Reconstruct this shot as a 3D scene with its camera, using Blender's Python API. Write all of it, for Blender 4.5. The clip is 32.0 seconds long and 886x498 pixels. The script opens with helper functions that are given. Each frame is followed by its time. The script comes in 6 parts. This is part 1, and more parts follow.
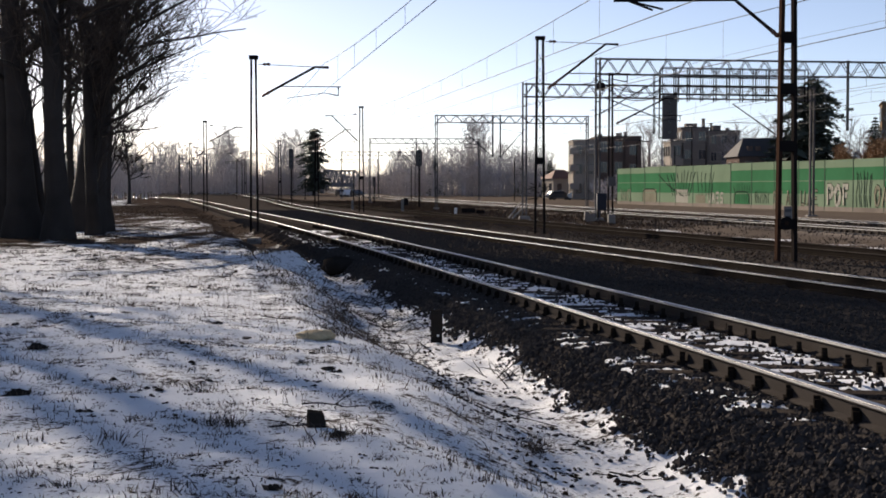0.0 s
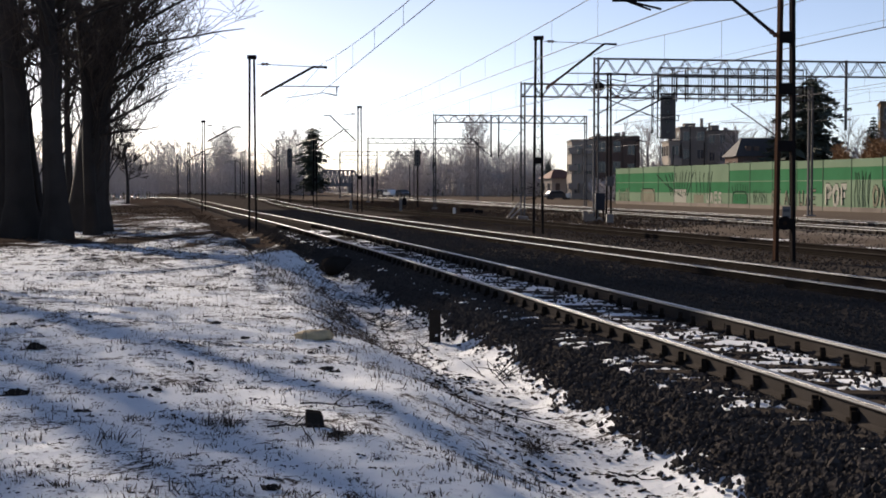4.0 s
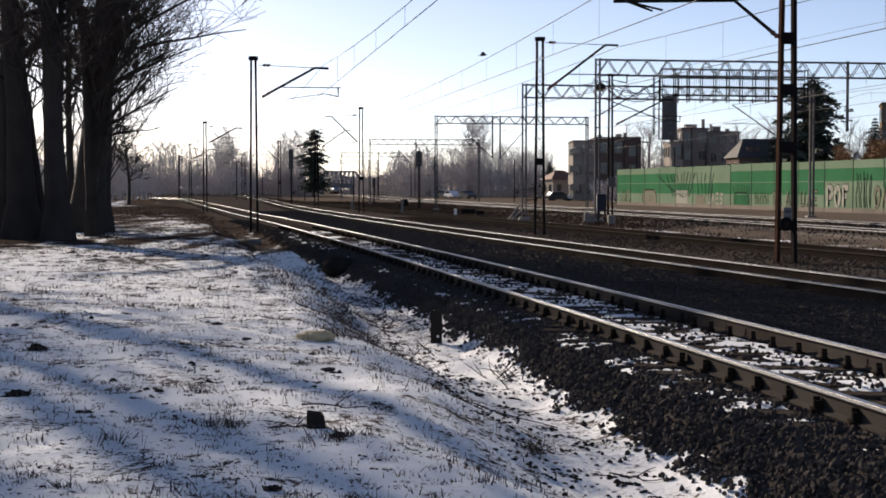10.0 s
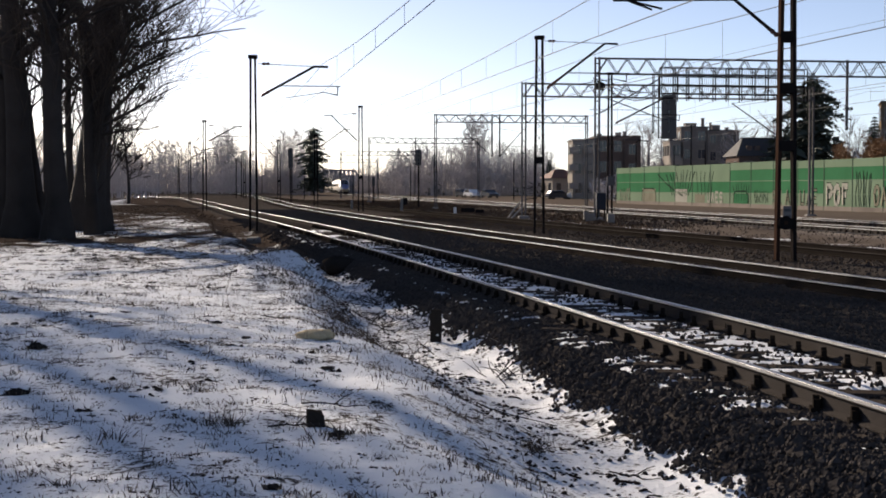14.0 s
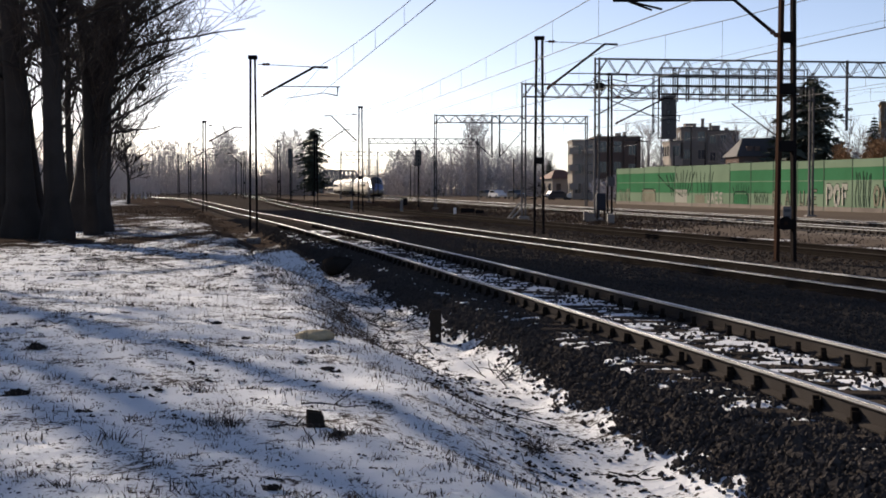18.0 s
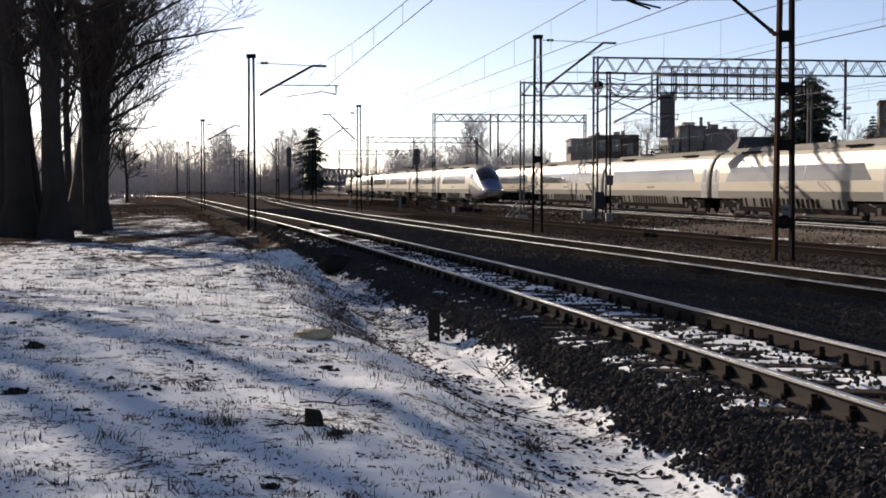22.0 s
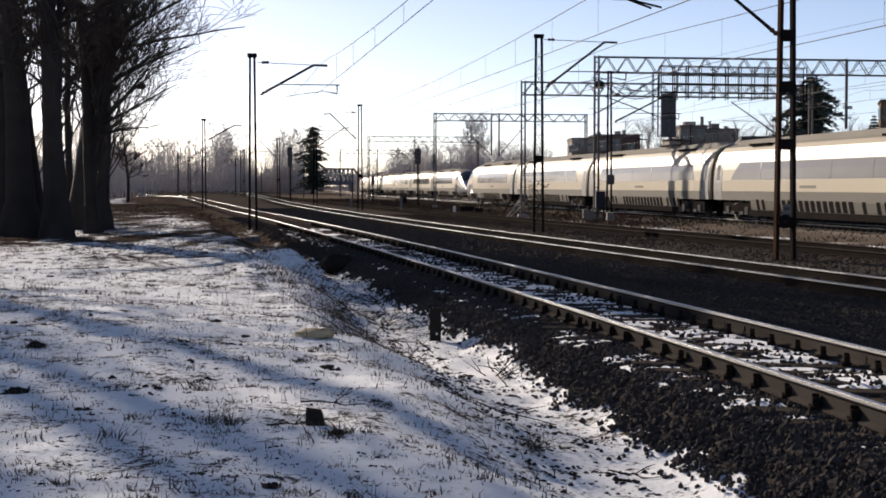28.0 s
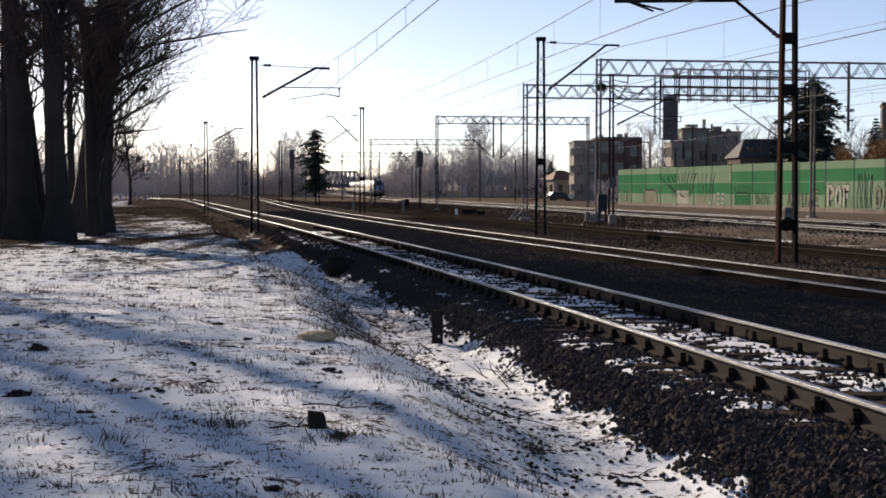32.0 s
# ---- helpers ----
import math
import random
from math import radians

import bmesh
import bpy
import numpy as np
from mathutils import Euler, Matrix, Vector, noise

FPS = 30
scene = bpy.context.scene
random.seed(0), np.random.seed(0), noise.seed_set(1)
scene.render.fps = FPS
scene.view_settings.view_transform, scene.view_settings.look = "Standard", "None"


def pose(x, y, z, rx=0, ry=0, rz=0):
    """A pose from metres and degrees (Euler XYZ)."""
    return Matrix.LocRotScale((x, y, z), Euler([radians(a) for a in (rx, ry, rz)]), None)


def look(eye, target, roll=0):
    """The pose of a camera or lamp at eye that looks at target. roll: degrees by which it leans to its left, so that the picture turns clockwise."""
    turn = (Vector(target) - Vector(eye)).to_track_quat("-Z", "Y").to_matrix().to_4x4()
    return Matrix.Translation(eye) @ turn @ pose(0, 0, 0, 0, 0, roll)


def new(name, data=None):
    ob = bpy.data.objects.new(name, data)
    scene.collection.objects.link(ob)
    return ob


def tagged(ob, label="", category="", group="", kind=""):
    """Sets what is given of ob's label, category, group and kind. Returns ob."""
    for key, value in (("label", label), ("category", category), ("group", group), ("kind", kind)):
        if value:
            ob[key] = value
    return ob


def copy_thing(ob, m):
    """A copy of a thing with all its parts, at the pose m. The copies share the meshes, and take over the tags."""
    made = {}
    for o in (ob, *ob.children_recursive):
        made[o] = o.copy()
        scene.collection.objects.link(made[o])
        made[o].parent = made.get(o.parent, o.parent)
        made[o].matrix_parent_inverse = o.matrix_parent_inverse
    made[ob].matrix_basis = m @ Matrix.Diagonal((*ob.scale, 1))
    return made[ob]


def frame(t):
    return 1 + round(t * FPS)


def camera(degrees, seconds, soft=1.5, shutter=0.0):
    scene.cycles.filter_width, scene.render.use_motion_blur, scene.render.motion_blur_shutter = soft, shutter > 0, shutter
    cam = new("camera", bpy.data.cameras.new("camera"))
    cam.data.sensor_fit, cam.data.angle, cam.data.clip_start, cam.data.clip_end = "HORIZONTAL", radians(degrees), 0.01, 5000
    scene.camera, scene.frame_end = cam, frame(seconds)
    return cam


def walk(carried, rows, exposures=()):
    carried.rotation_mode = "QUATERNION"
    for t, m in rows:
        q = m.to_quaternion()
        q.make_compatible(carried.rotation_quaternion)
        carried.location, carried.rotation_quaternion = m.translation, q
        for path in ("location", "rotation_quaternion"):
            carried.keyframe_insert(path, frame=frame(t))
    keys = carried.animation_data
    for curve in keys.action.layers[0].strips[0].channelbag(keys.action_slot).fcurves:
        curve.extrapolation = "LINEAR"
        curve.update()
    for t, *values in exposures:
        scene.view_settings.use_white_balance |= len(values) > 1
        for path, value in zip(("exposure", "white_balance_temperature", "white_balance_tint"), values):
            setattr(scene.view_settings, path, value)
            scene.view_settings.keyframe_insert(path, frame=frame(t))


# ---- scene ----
cam = camera(32.96, 32.0, soft=1.75)
EYE = 1.48

# seconds, turn to the left and tilt up in hundredths of a degree, from the first look
walk(cam, [(t, pose(0, 0, EYE, 90 - 2.334 + up / 100, 0, left / 100)) for t, left, up in (
        (0, 0.0, 0.0), (0.5, -3.3, 0.0), (1, -6.3, -0.4), (1.5, -6.7, -0.4), (2, -6.3, -0.4), (2.5, -5.9, -0.7),
        (3, -5.9, -1.5), (3.5, -6.7, -0.4), (5.5, -3.0, -3.0), (6, -2.6, -3.7), (6.5, -1.8, -4.8), (7, 0.0, -5.9),
        (7.5, 2.2, -6.3), (8, 4.0, -3.7), (8.5, 4.0, 0.4), (9, 3.7, 2.9), (9.5, 0.7, 2.9), (10, -0.7, 3.3),
        (10.5, -2.6, 2.5), (11, -0.4, 1.5), (11.5, 0.7, 0.4), (12, 0.7, 0.0), (12.5, 1.4, 0.0), (13, 0.7, -0.4),
        (13.5, -1.5, -0.7), (14, -2.6, -1.8), (14.5, -2.6, -2.2), (16.5, 0.0, -3.0), (17, -2.6, -1.8), (17.5, -2.6, -0.4),
        (18, -3.0, 0.0), (18.5, -4.1, 0.4), (19, -5.5, 0.0), (19.5, -6.7, -0.4), (20, -7.4, -1.8), (20.5, -5.5, -4.8),
        (21, -7.0, -4.8), (21.5, -7.0, -4.8), (22, -8.8, -4.8), (22.5, -8.8, -3.7), (23, -8.8, -2.6), (23.5, -6.3, -1.5),
        (24, -5.9, -1.5), (24.5, -5.9, -2.2), (25, -4.1, -2.6), (25.5, -4.4, -0.7), (27.5, -7.0, -7.4), (28, -4.8, -7.0),
        (28.5, 0.0, -6.7), (29, 2.2, -3.7), (29.5, 3.3, -3.3), (30, 3.6, -3.0), (30.5, 3.3, -0.4), (31, 3.3, 2.5),
        (31.5, 3.3, 2.9), (32, 2.9, 3.7))],
     exposures=((0, 0.2), (32, 0.2)))

# ---- sky and sun ----
SUN_AZ, SUN_EL = radians(-31), radians(18.5)
world = bpy.data.worlds.new("sky")
scene.world = world
world.use_nodes = True
wn, wl = world.node_tree.nodes, world.node_tree.links
sky = wn.new("ShaderNodeTexSky")
sky.sky_type = "NISHITA"
sky.sun_disc = False
sky.sun_elevation, sky.sun_rotation = SUN_EL, SUN_AZ
sky.air_density, sky.dust_density, sky.ozone_density = 0.5, 0.3, 1.0
wn["Background"].inputs["Strength"].default_value = 0.115
gain = wn.new("ShaderNodeMix")
gain.data_type, gain.blend_type = "RGBA", "MULTIPLY"
gain.inputs["Factor"].default_value = 1.0
gain.inputs["B"].default_value = (1.05, 0.98, 0.99, 1)
wl.new(sky.outputs[0], gain.inputs["A"])
pale = wn.new("ShaderNodeHueSaturation")
pale.inputs["Saturation"].default_value = 0.92
wl.new(gain.outputs["Result"], pale.inputs["Color"])
wl.new(pale.outputs["Color"], wn["Background"].inputs["Color"])
sun = new("sun", bpy.data.lights.new("sun", "SUN"))
sun.data.energy, sun.data.angle, sun.data.color = 7.2, radians(0.55), (1.0, 0.85, 0.69)
to_sun = Vector((math.sin(SUN_AZ) * math.cos(SUN_EL), math.cos(SUN_AZ) * math.cos(SUN_EL), math.sin(SUN_EL)))
sun.matrix_world = look((0, 0, 60), Vector((0, 0, 60)) - to_sun)


# ---- materials ----
def mat(name, base, rough=0.8, metal=0.0, vary=0.25, scale=6.0, bump=0.0, fine=60.0, spec=0.5, tint=None, per_object=0.0):
    """A surface with two scales of variation and fine relief, in metres."""
    m = bpy.data.materials.new(name)
    m.use_nodes = True
    n, l = m.node_tree.nodes, m.node_tree.links
    b = n["Principled BSDF"]
    geo = n.new("ShaderNodeNewGeometry")
    tc = n.new("ShaderNodeTexCoord")
    big, small = n.new("ShaderNodeTexNoise"), n.new("ShaderNodeTexNoise")
    big.inputs["Scale"].default_value, small.inputs["Scale"].default_value = scale * 0.3, fine
    big.inputs["Detail"].default_value, small.inputs["Detail"].default_value = 4, 3
    for t in (big, small):
        l.new(tc.outputs["Object"], t.inputs["Vector"])
    mix = n.new("ShaderNodeMix")
    mix.data_type = "RGBA"
    dark = [c * (1 - vary) for c in base]
    light = [min(1, c * (1 + vary)) for c in (tint or base)]
    mix.inputs["A"].default_value, mix.inputs["B"].default_value = (*dark, 1), (*light, 1)
    add = n.new("ShaderNodeMath")
    add.operation = "MULTIPLY_ADD"
    l.new(big.outputs["Fac"], add.inputs[0])
    add.inputs[1].default_value = 1.4
    half = n.new("ShaderNodeMath")
    half.operation = "MULTIPLY_ADD"
    l.new(small.outputs["Fac"], half.inputs[0])
    half.inputs[1].default_value, half.inputs[2].default_value = 0.6, -0.5
    l.new(half.outputs[0], add.inputs[2])
    fac = add.outputs[0]
    if per_object:
        info = n.new("ShaderNodeObjectInfo")
        more = n.new("ShaderNodeMath")
        more.operation = "MULTIPLY_ADD"
        l.new(info.outputs["Random"], more.inputs[0])
        more.inputs[1].default_value = per_object
        l.new(fac, more.inputs[2])
        fac = more.outputs[0]
    l.new(fac, mix.inputs["Factor"])
    l.new(mix.outputs["Result"], b.inputs["Base Color"])
    b.inputs["Roughness"].default_value, b.inputs["Metallic"].default_value = rough, metal
    b.inputs["Specular IOR Level"].default_value = spec if spec > 0.1 else 0.0
    if bump:
        bn = n.new("ShaderNodeBump")
        bn.inputs["Strength"].default_value, bn.inputs["Distance"].default_value = min(1, bump), 0.02
        l.new(small.outputs["Fac"], bn.inputs["Height"])
        l.new(bn.outputs[0], b.inputs["Normal"])
    return m


M = {
    "rail_side": mat("rusty_rail_side", (0.050, 0.044, 0.040), 0.85, 0.0, 0.35, 3, 0.3, 120, 0.06),
    "rail_dark": mat("dark_rusty_rail_side", (0.020, 0.017, 0.015), 0.9, 0.0, 0.3, 3, 0.3, 120, 0.0),
    "rail_top": mat("polished_rail_head", (0.30, 0.30, 0.305), 0.42, 1.0, 0.25, 2, 0, 200),
    "sleeper": mat("weathered_sleeper", (0.050, 0.042, 0.036), 0.95, 0, 0.4, 8, 0.5, 90, 0.04, per_object=0.5),
    "concrete_sleeper": mat("grey_concrete_sleeper", (0.17, 0.15, 0.13), 0.9, 0, 0.25, 5, 0.4, 70, per_object=0.4, spec=0.0),
    "clip": mat("rusty_clip", (0.018, 0.015, 0.013), 0.9, 0.0, 0.3, 30, spec=0.05),
    "stone": mat("dark_ballast_stone", (0.060, 0.053, 0.049), 1.0, 0, 0.6, 60, 0.4, 150, 0.04),
    "stone_brown": mat("brown_ballast_stone", (0.066, 0.055, 0.048), 1.0, 0, 0.4, 40, 0.4, 120, 0.04),
    "snow": mat("loose_snow", (0.82, 0.83, 0.86), 0.65, 0, 0.05, 12, 0.5, 70),
    "dead_grass": mat("dead_grass", (0.072, 0.054, 0.042), 0.95, 0, 0.4, 20, 0, 80),
    "straw": mat("straw_grass", (0.20, 0.155, 0.10), 0.95, 0, 0.3, 20, 0, 80),
    "brown_grass": mat("brown_grass", (0.085, 0.060, 0.042), 0.95, 0, 0.35, 8, 0, 60, 0.05),
    "clod": mat("dark_soil_clod", (0.040, 0.031, 0.026), 1.0, 0, 0.5, 30, 0.4, 90, 0.0),
    "feather": mat("dark_feather", (0.03, 0.028, 0.028), 0.8, 0, 0.2, 20),
    "bark": mat("dark_bark", (0.036, 0.031, 0.029), 0.95, 0, 0.4, 4, 0.8, 40, 0.2),
    "twig": mat("bare_twig", (0.055, 0.043, 0.037), 0.9, 0, 0.3, 5, 0, 40, 0.2),
    # bare wood far paler than bark: distance haze is put into its colour
    "far_wood": mat("haze_paled_bare_wood", (0.43, 0.40, 0.395), 0.95, 0, 0.35, 1, 0, 6, 0.1),
    # needle green raised a little; the lift stands in for haze
    "needle": mat("dark_conifer_needle", (0.045, 0.056, 0.040), 0.9, 0, 0.4, 3, 0, 10),
    "mast": mat("dark_painted_mast_steel", (0.016, 0.014, 0.014), 0.9, 0, 0.3, 4, 0.2, 60, 0.08),
    "mast_rust": mat("rusty_mast_steel", (0.034, 0.021, 0.016), 0.9, 0, 0.4, 4, 0.2, 60, 0.08),
    "grey_steel": mat("galvanised_portal_steel", (0.095, 0.092, 0.095), 0.85, 0.0, 0.25, 3, 0.1, 40, 0.1),
    "wire": mat("dark_copper_wire", (0.06, 0.055, 0.055), 0.5, 0.6, 0.2, 3),
    "insulator": mat("brown_insulator", (0.09, 0.04, 0.03), 0.25, 0, 0.2, 20),
    "concrete": mat("stained_concrete", (0.20, 0.185, 0.17), 0.9, 0, 0.25, 4, 0.4, 40),
    "white_paint": mat("weathered_white_paint", (0.72, 0.70, 0.66), 0.7, 0, 0.15, 6, 0.2, 40),
    "barrier_green": mat("deep_green_barrier_panel", (0.050, 0.155, 0.075), 0.8, 0, 0.22, 0.8, 0.1, 8, 0.05, per_object=0.25),
    "barrier_pale": mat("pale_green_barrier_panel", (0.175, 0.235, 0.160), 0.8, 0, 0.18, 0.8, 0.1, 8, 0.05, per_object=0.25),
    "barrier_post": mat("weathered_green_steel_post", (0.085, 0.115, 0.085), 0.8, 0, 0.2, 1.0, 0.1, 8, 0.05),
    "barrier_base": mat("barrier_concrete_base", (0.22, 0.19, 0.165), 0.95, 0, 0.25, 1.5, 0.2, 10, 0.0, per_object=0.3),
    "graffiti": mat("pale_spray_paint", (0.36, 0.35, 0.30), 0.9, 0, 0.12, 2, spec=0.0),
    # dark spray paint, also used to paint the masts' cast shadows
    "graffiti_dark": mat("dark_spray_and_shadow_paint", (0.03, 0.045, 0.033), 1.0, 0, 0.2, 2, spec=0.0),
    "graffiti_pink": mat("faded_beige_spray_paint", (0.21, 0.20, 0.15), 0.9, 0, 0.25, 2, spec=0.0),
    "blue": mat("blue_cabinet_paint", (0.012, 0.017, 0.032), 0.8, 0, 0.2, 3),
    # signal black lifted to dark grey to imitate haze in the colour
    "signal_black": mat("haze_lifted_black_signal", (0.075, 0.073, 0.075), 0.7, 0, 0.2, 3),
    "plaster_grey": mat("grey_plaster", (0.20, 0.178, 0.163), 0.9, 0, 0.2, 0.6, 0.2, 5, 0.0),
    "plaster_ochre": mat("ochre_plaster", (0.17, 0.125, 0.085), 0.95, 0, 0.2, 0.6, 0.2, 5, 0.0),
    "plaster_pale": mat("pale_plaster", (0.30, 0.27, 0.24), 0.9, 0, 0.15, 0.6, 0.2, 5, 0.0),
    "brick_wall": mat("dark_brick_wall", (0.13, 0.098, 0.085), 0.9, 0, 0.25, 1.0, 0.2, 8, 0.0),
    "roof_tar": mat("tar_roof", (0.06, 0.055, 0.055), 0.9, 0, 0.2, 1.0),
    "roof_tile": mat("brown_roof_tile", (0.17, 0.085, 0.06), 0.85, 0, 0.25, 2.0),
    "pane": mat("dark_window_pane", (0.03, 0.035, 0.045), 0.12, 0, 0.2, 2),
    "train_white": mat("cream_white_train_paint", (0.295, 0.256, 0.186), 0.48, 0.0, 0.08, 0.7, 0, 6, 0.25),
    "train_silver": mat("silver_train_paint", (0.105, 0.105, 0.118), 0.32, 0.35, 0.10, 0.7, 0, 6, 0.3),
    "train_grey": mat("grey_train_skirt_paint", (0.105, 0.098, 0.088), 0.6, 0.0, 0.12, 1.0, 0, 10, 0.12),
    "train_slate": mat("slate_grey_train_paint", (0.060, 0.060, 0.075), 0.45, 0.0, 0.12, 1.0, 0, 8, 0.2),
    "train_roof": mat("dusty_train_roof", (0.25, 0.238, 0.215), 0.7, 0.0, 0.15, 1.0, 0, 10, 0.1),
    "train_blue": mat("blue_train_paint", (0.030, 0.072, 0.20), 0.30, 0.1, 0.1, 0.7, 0, 6),
    "train_glass": mat("tinted_train_glass", (0.10, 0.097, 0.092), 0.12, 0.0, 0.12, 1.0, 0, 6, spec=0.25),
    "windshield": mat("black_windshield", (0.012, 0.013, 0.018), 0.10, 0, 0.1, 1, spec=0.14),
    "door_grey": mat("grey_train_door", (0.20, 0.20, 0.205), 0.5, 0.0, 0.08, 1.0, spec=0.15),
    "under": mat("dark_underframe", (0.020, 0.018, 0.017), 0.85, 0.0, 0.3, 4, spec=0.08),
    "wheel": mat("worn_wheel_steel", (0.032, 0.028, 0.026), 0.7, 0.1, 0.3, 6, spec=0.2),
    "rubber": mat("black_gangway_rubber", (0.02, 0.02, 0.02), 0.85, 0, 0.2, 4),
    "car_white": mat("white_car_paint", (0.75, 0.75, 0.75), 0.25, 0, 0.04, 1),
    "car_dark": mat("dark_car_paint", (0.05, 0.055, 0.065), 0.25, 0, 0.1, 1),
    "tyre": mat("tyre_rubber", (0.02, 0.02, 0.02), 0.9, 0, 0.2, 5),
    "sack": mat("straw_coloured_sack", (0.46, 0.37, 0.23), 0.85, 0, 0.3, 14, 0.6, 40),
    "wood_post": mat("tarred_wood", (0.030, 0.026, 0.023), 1.0, 0, 0.4, 8, 0.6, 60, 0.0),
    "brown_shrub": mat("rusty_brown_shrub", (0.22, 0.12, 0.05), 0.9, 0, 0.35, 3),
    "bridge": mat("blue_grey_bridge_steel", (0.15, 0.15, 0.165), 0.9, 0.0, 0.2, 1),
}
lamp = bpy.data.materials.new("headlight_glow")
lamp.use_nodes = True
lamp.node_tree.nodes["Principled BSDF"].inputs["Emission Color"].default_value = (1, 0.96, 0.88, 1)
lamp.node_tree.nodes["Principled BSDF"].inputs["Emission Strength"].default_value = 2.5
M["headlight"] = lamp


# ---- mesh helpers ----
class MB:
    """Collects vertices and faces for one mesh."""

    def __init__(self):
        self.v, self.f = [], []

    def add(self, verts, faces):
        k = len(self.v)
        self.v.extend(tuple(p) for p in verts)
        self.f.extend(tuple(i + k for i in q) for q in faces)
        return self

    def box(self, cx, cy, cz, sx, sy, sz, rz=0.0):
        c, s = math.cos(rz), math.sin(rz)
        vs = []
        for dz in (-0.5, 0.5):
            for dx, dy in ((-0.5, -0.5), (0.5, -0.5), (0.5, 0.5), (-0.5, 0.5)):
                x, y = dx * sx, dy * sy
                vs.append((cx + c * x - s * y, cy + s * x + c * y, cz + dz * sz))
        return self.add(vs, [(3, 2, 1, 0), (4, 5, 6, 7), (0, 1, 5, 4), (1, 2, 6, 5), (2, 3, 7, 6), (3, 0, 4, 7)])

    def bar(self, a, b, w, h=None):
        """A square bar from a to b."""
        a, b = Vector(a), Vector(b)
        d = (b - a).normalized()
        up = Vector((0, 0, 1)) if abs(d.z) < 0.95 else Vector((0, 1, 0))
        s = d.cross(up).normalized()
        t = s.cross(d)
        s, t = s * w / 2, t * (h or w) / 2
        vs = [p + i * s + j * t for p in (a, b) for i, j in ((-1, -1), (1, -1), (1, 1), (-1, 1))]
        return self.add(vs, [(0, 1, 2, 3), (7, 6, 5, 4), (1, 0, 4, 5), (2, 1, 5, 6), (3, 2, 6, 7), (0, 3, 7, 4)])

    def tube(self, pts, radii, n=6, caps=True):
        pts = [Vector(p) for p in pts]
        k = len(self.v)
        ref = None
        for i, p in enumerate(pts):
            d = (pts[min(i + 1, len(pts) - 1)] - pts[max(i - 1, 0)])
            d = d.normalized() if d.length > 1e-9 else Vector((0, 0, 1))
            if ref is None:
                ref = Vector((0, 0, 1)) if abs(d.z) < 0.9 else Vector((1, 0, 0))
            s = d.cross(ref).normalized()
            t = s.cross(d)
            ref = t if abs(t.dot(ref)) > 0.2 else ref
            r = radii[i] if hasattr(radii, "__len__") else radii
            for j in range(n):
                a = 2 * math.pi * j / n
                self.v.append(tuple(p + (math.cos(a) * s + math.sin(a) * t) * r))
        for i in range(len(pts) - 1):
            for j in range(n):
                a, b = k + i * n + j, k + i * n + (j + 1) % n
                self.f.append((a, b, b + n, a + n))
        if caps:
            self.f.append(tuple(k + j for j in range(n))[::-1])
            self.f.append(tuple(k + (len(pts) - 1) * n + j for j in range(n)))
        return self

    def loft(self, rings, closed=True, caps=True):
        """Rings of equal length, joined in order."""
        k, n = len(self.v), len(rings[0])
        for r in rings:
            self.v.extend(tuple(p) for p in r)
        m = n if closed else n - 1
        for i in range(len(rings) - 1):
            for j in range(m):
                a, b = k + i * n + j, k + i * n + (j + 1) % n
                self.f.append((a, b, b + n, a + n))
        if caps and closed:
            self.f.append(tuple(range(k + n - 1, k - 1, -1)))
            self.f.append(tuple(range(k + (len(rings) - 1) * n, k + len(rings) * n)))
        return self

    def ball(self, c, rx, ry, rz, seed=0, rough=0.0, n=7, m=5):
        rnd = random.Random(seed)
        rings = []
        for i in range(m):
            a = math.pi * (i + 0.5) / m - math.pi / 2
            ring = []
            for j in range(n):
                b = 2 * math.pi * j / n
                k = 1 + rnd.uniform(-rough, rough)
                ring.append((c[0] + rx * k * math.cos(a) * math.cos(b), c[1] + ry * k * math.cos(a) * math.sin(b), c[2] + rz * k * math.sin(a)))
            rings.append(ring)
        return self.loft(rings)

    def mesh(self, name, smooth=False):
        me = bpy.data.meshes.new(name)
        me.from_pydata(self.v, [], self.f)
        if smooth:
            me.polygons.foreach_set("use_smooth", [True] * len(me.polygons))
        me.update()
        return me


def part(name, mb, material, parent=None, label="", smooth=False, at=None):
    me = mb.mesh(name, smooth) if isinstance(mb, MB) else mb
    if not me.materials:
        me.materials.append(M[material])
    ob = new(name, me)
    if parent:
        ob.parent = parent
    if at is not None:
        ob.matrix_basis = at
    return tagged(ob, label)


def thing(name, label, category, m=None, group="", kind=""):
    ob = new(name)
    ob.empty_display_size = 0.1
    if m is not None:
        ob.matrix_basis = m
    return tagged(ob, label, category, group, kind)


def bevel_mesh(mb, width, name):
    bm = bmesh.new()
    me = mb.mesh(name)
    bm.from_mesh(me)
    bmesh.ops.bevel(bm, geom=list(bm.edges), offset=width, segments=2, affect="EDGES", profile=0.6)
    bm.to_mesh(me)
    bm.free()
    return me


# ---- plan: the lines of the tracks (x for a given y) ----
def t1(y):
    if y <= 90:
        return 5.46 - 0.166 * y - 0.000284 * y * y
    w = min(y, 270) - 90
    x = 5.46 - 0.166 * 90 - 0.000284 * 8100 - 0.2 * w - (0.003 * (w - 110) ** 2 if w > 110 else 0)
    return x - 0.62 * (y - 270) if y > 270 else x


def bank_line(y):
    """The line that the bank, ditch and ballast shoulder follow."""
    return t1(y) - 0.2


def t2(y):
    return 7.06 - 0.2076 * (y - 27.05) + 0.00024 * (y - 27.05) * (y - 53.2) - (0.00054 * (y - 180) ** 2 if y > 180 else 0)


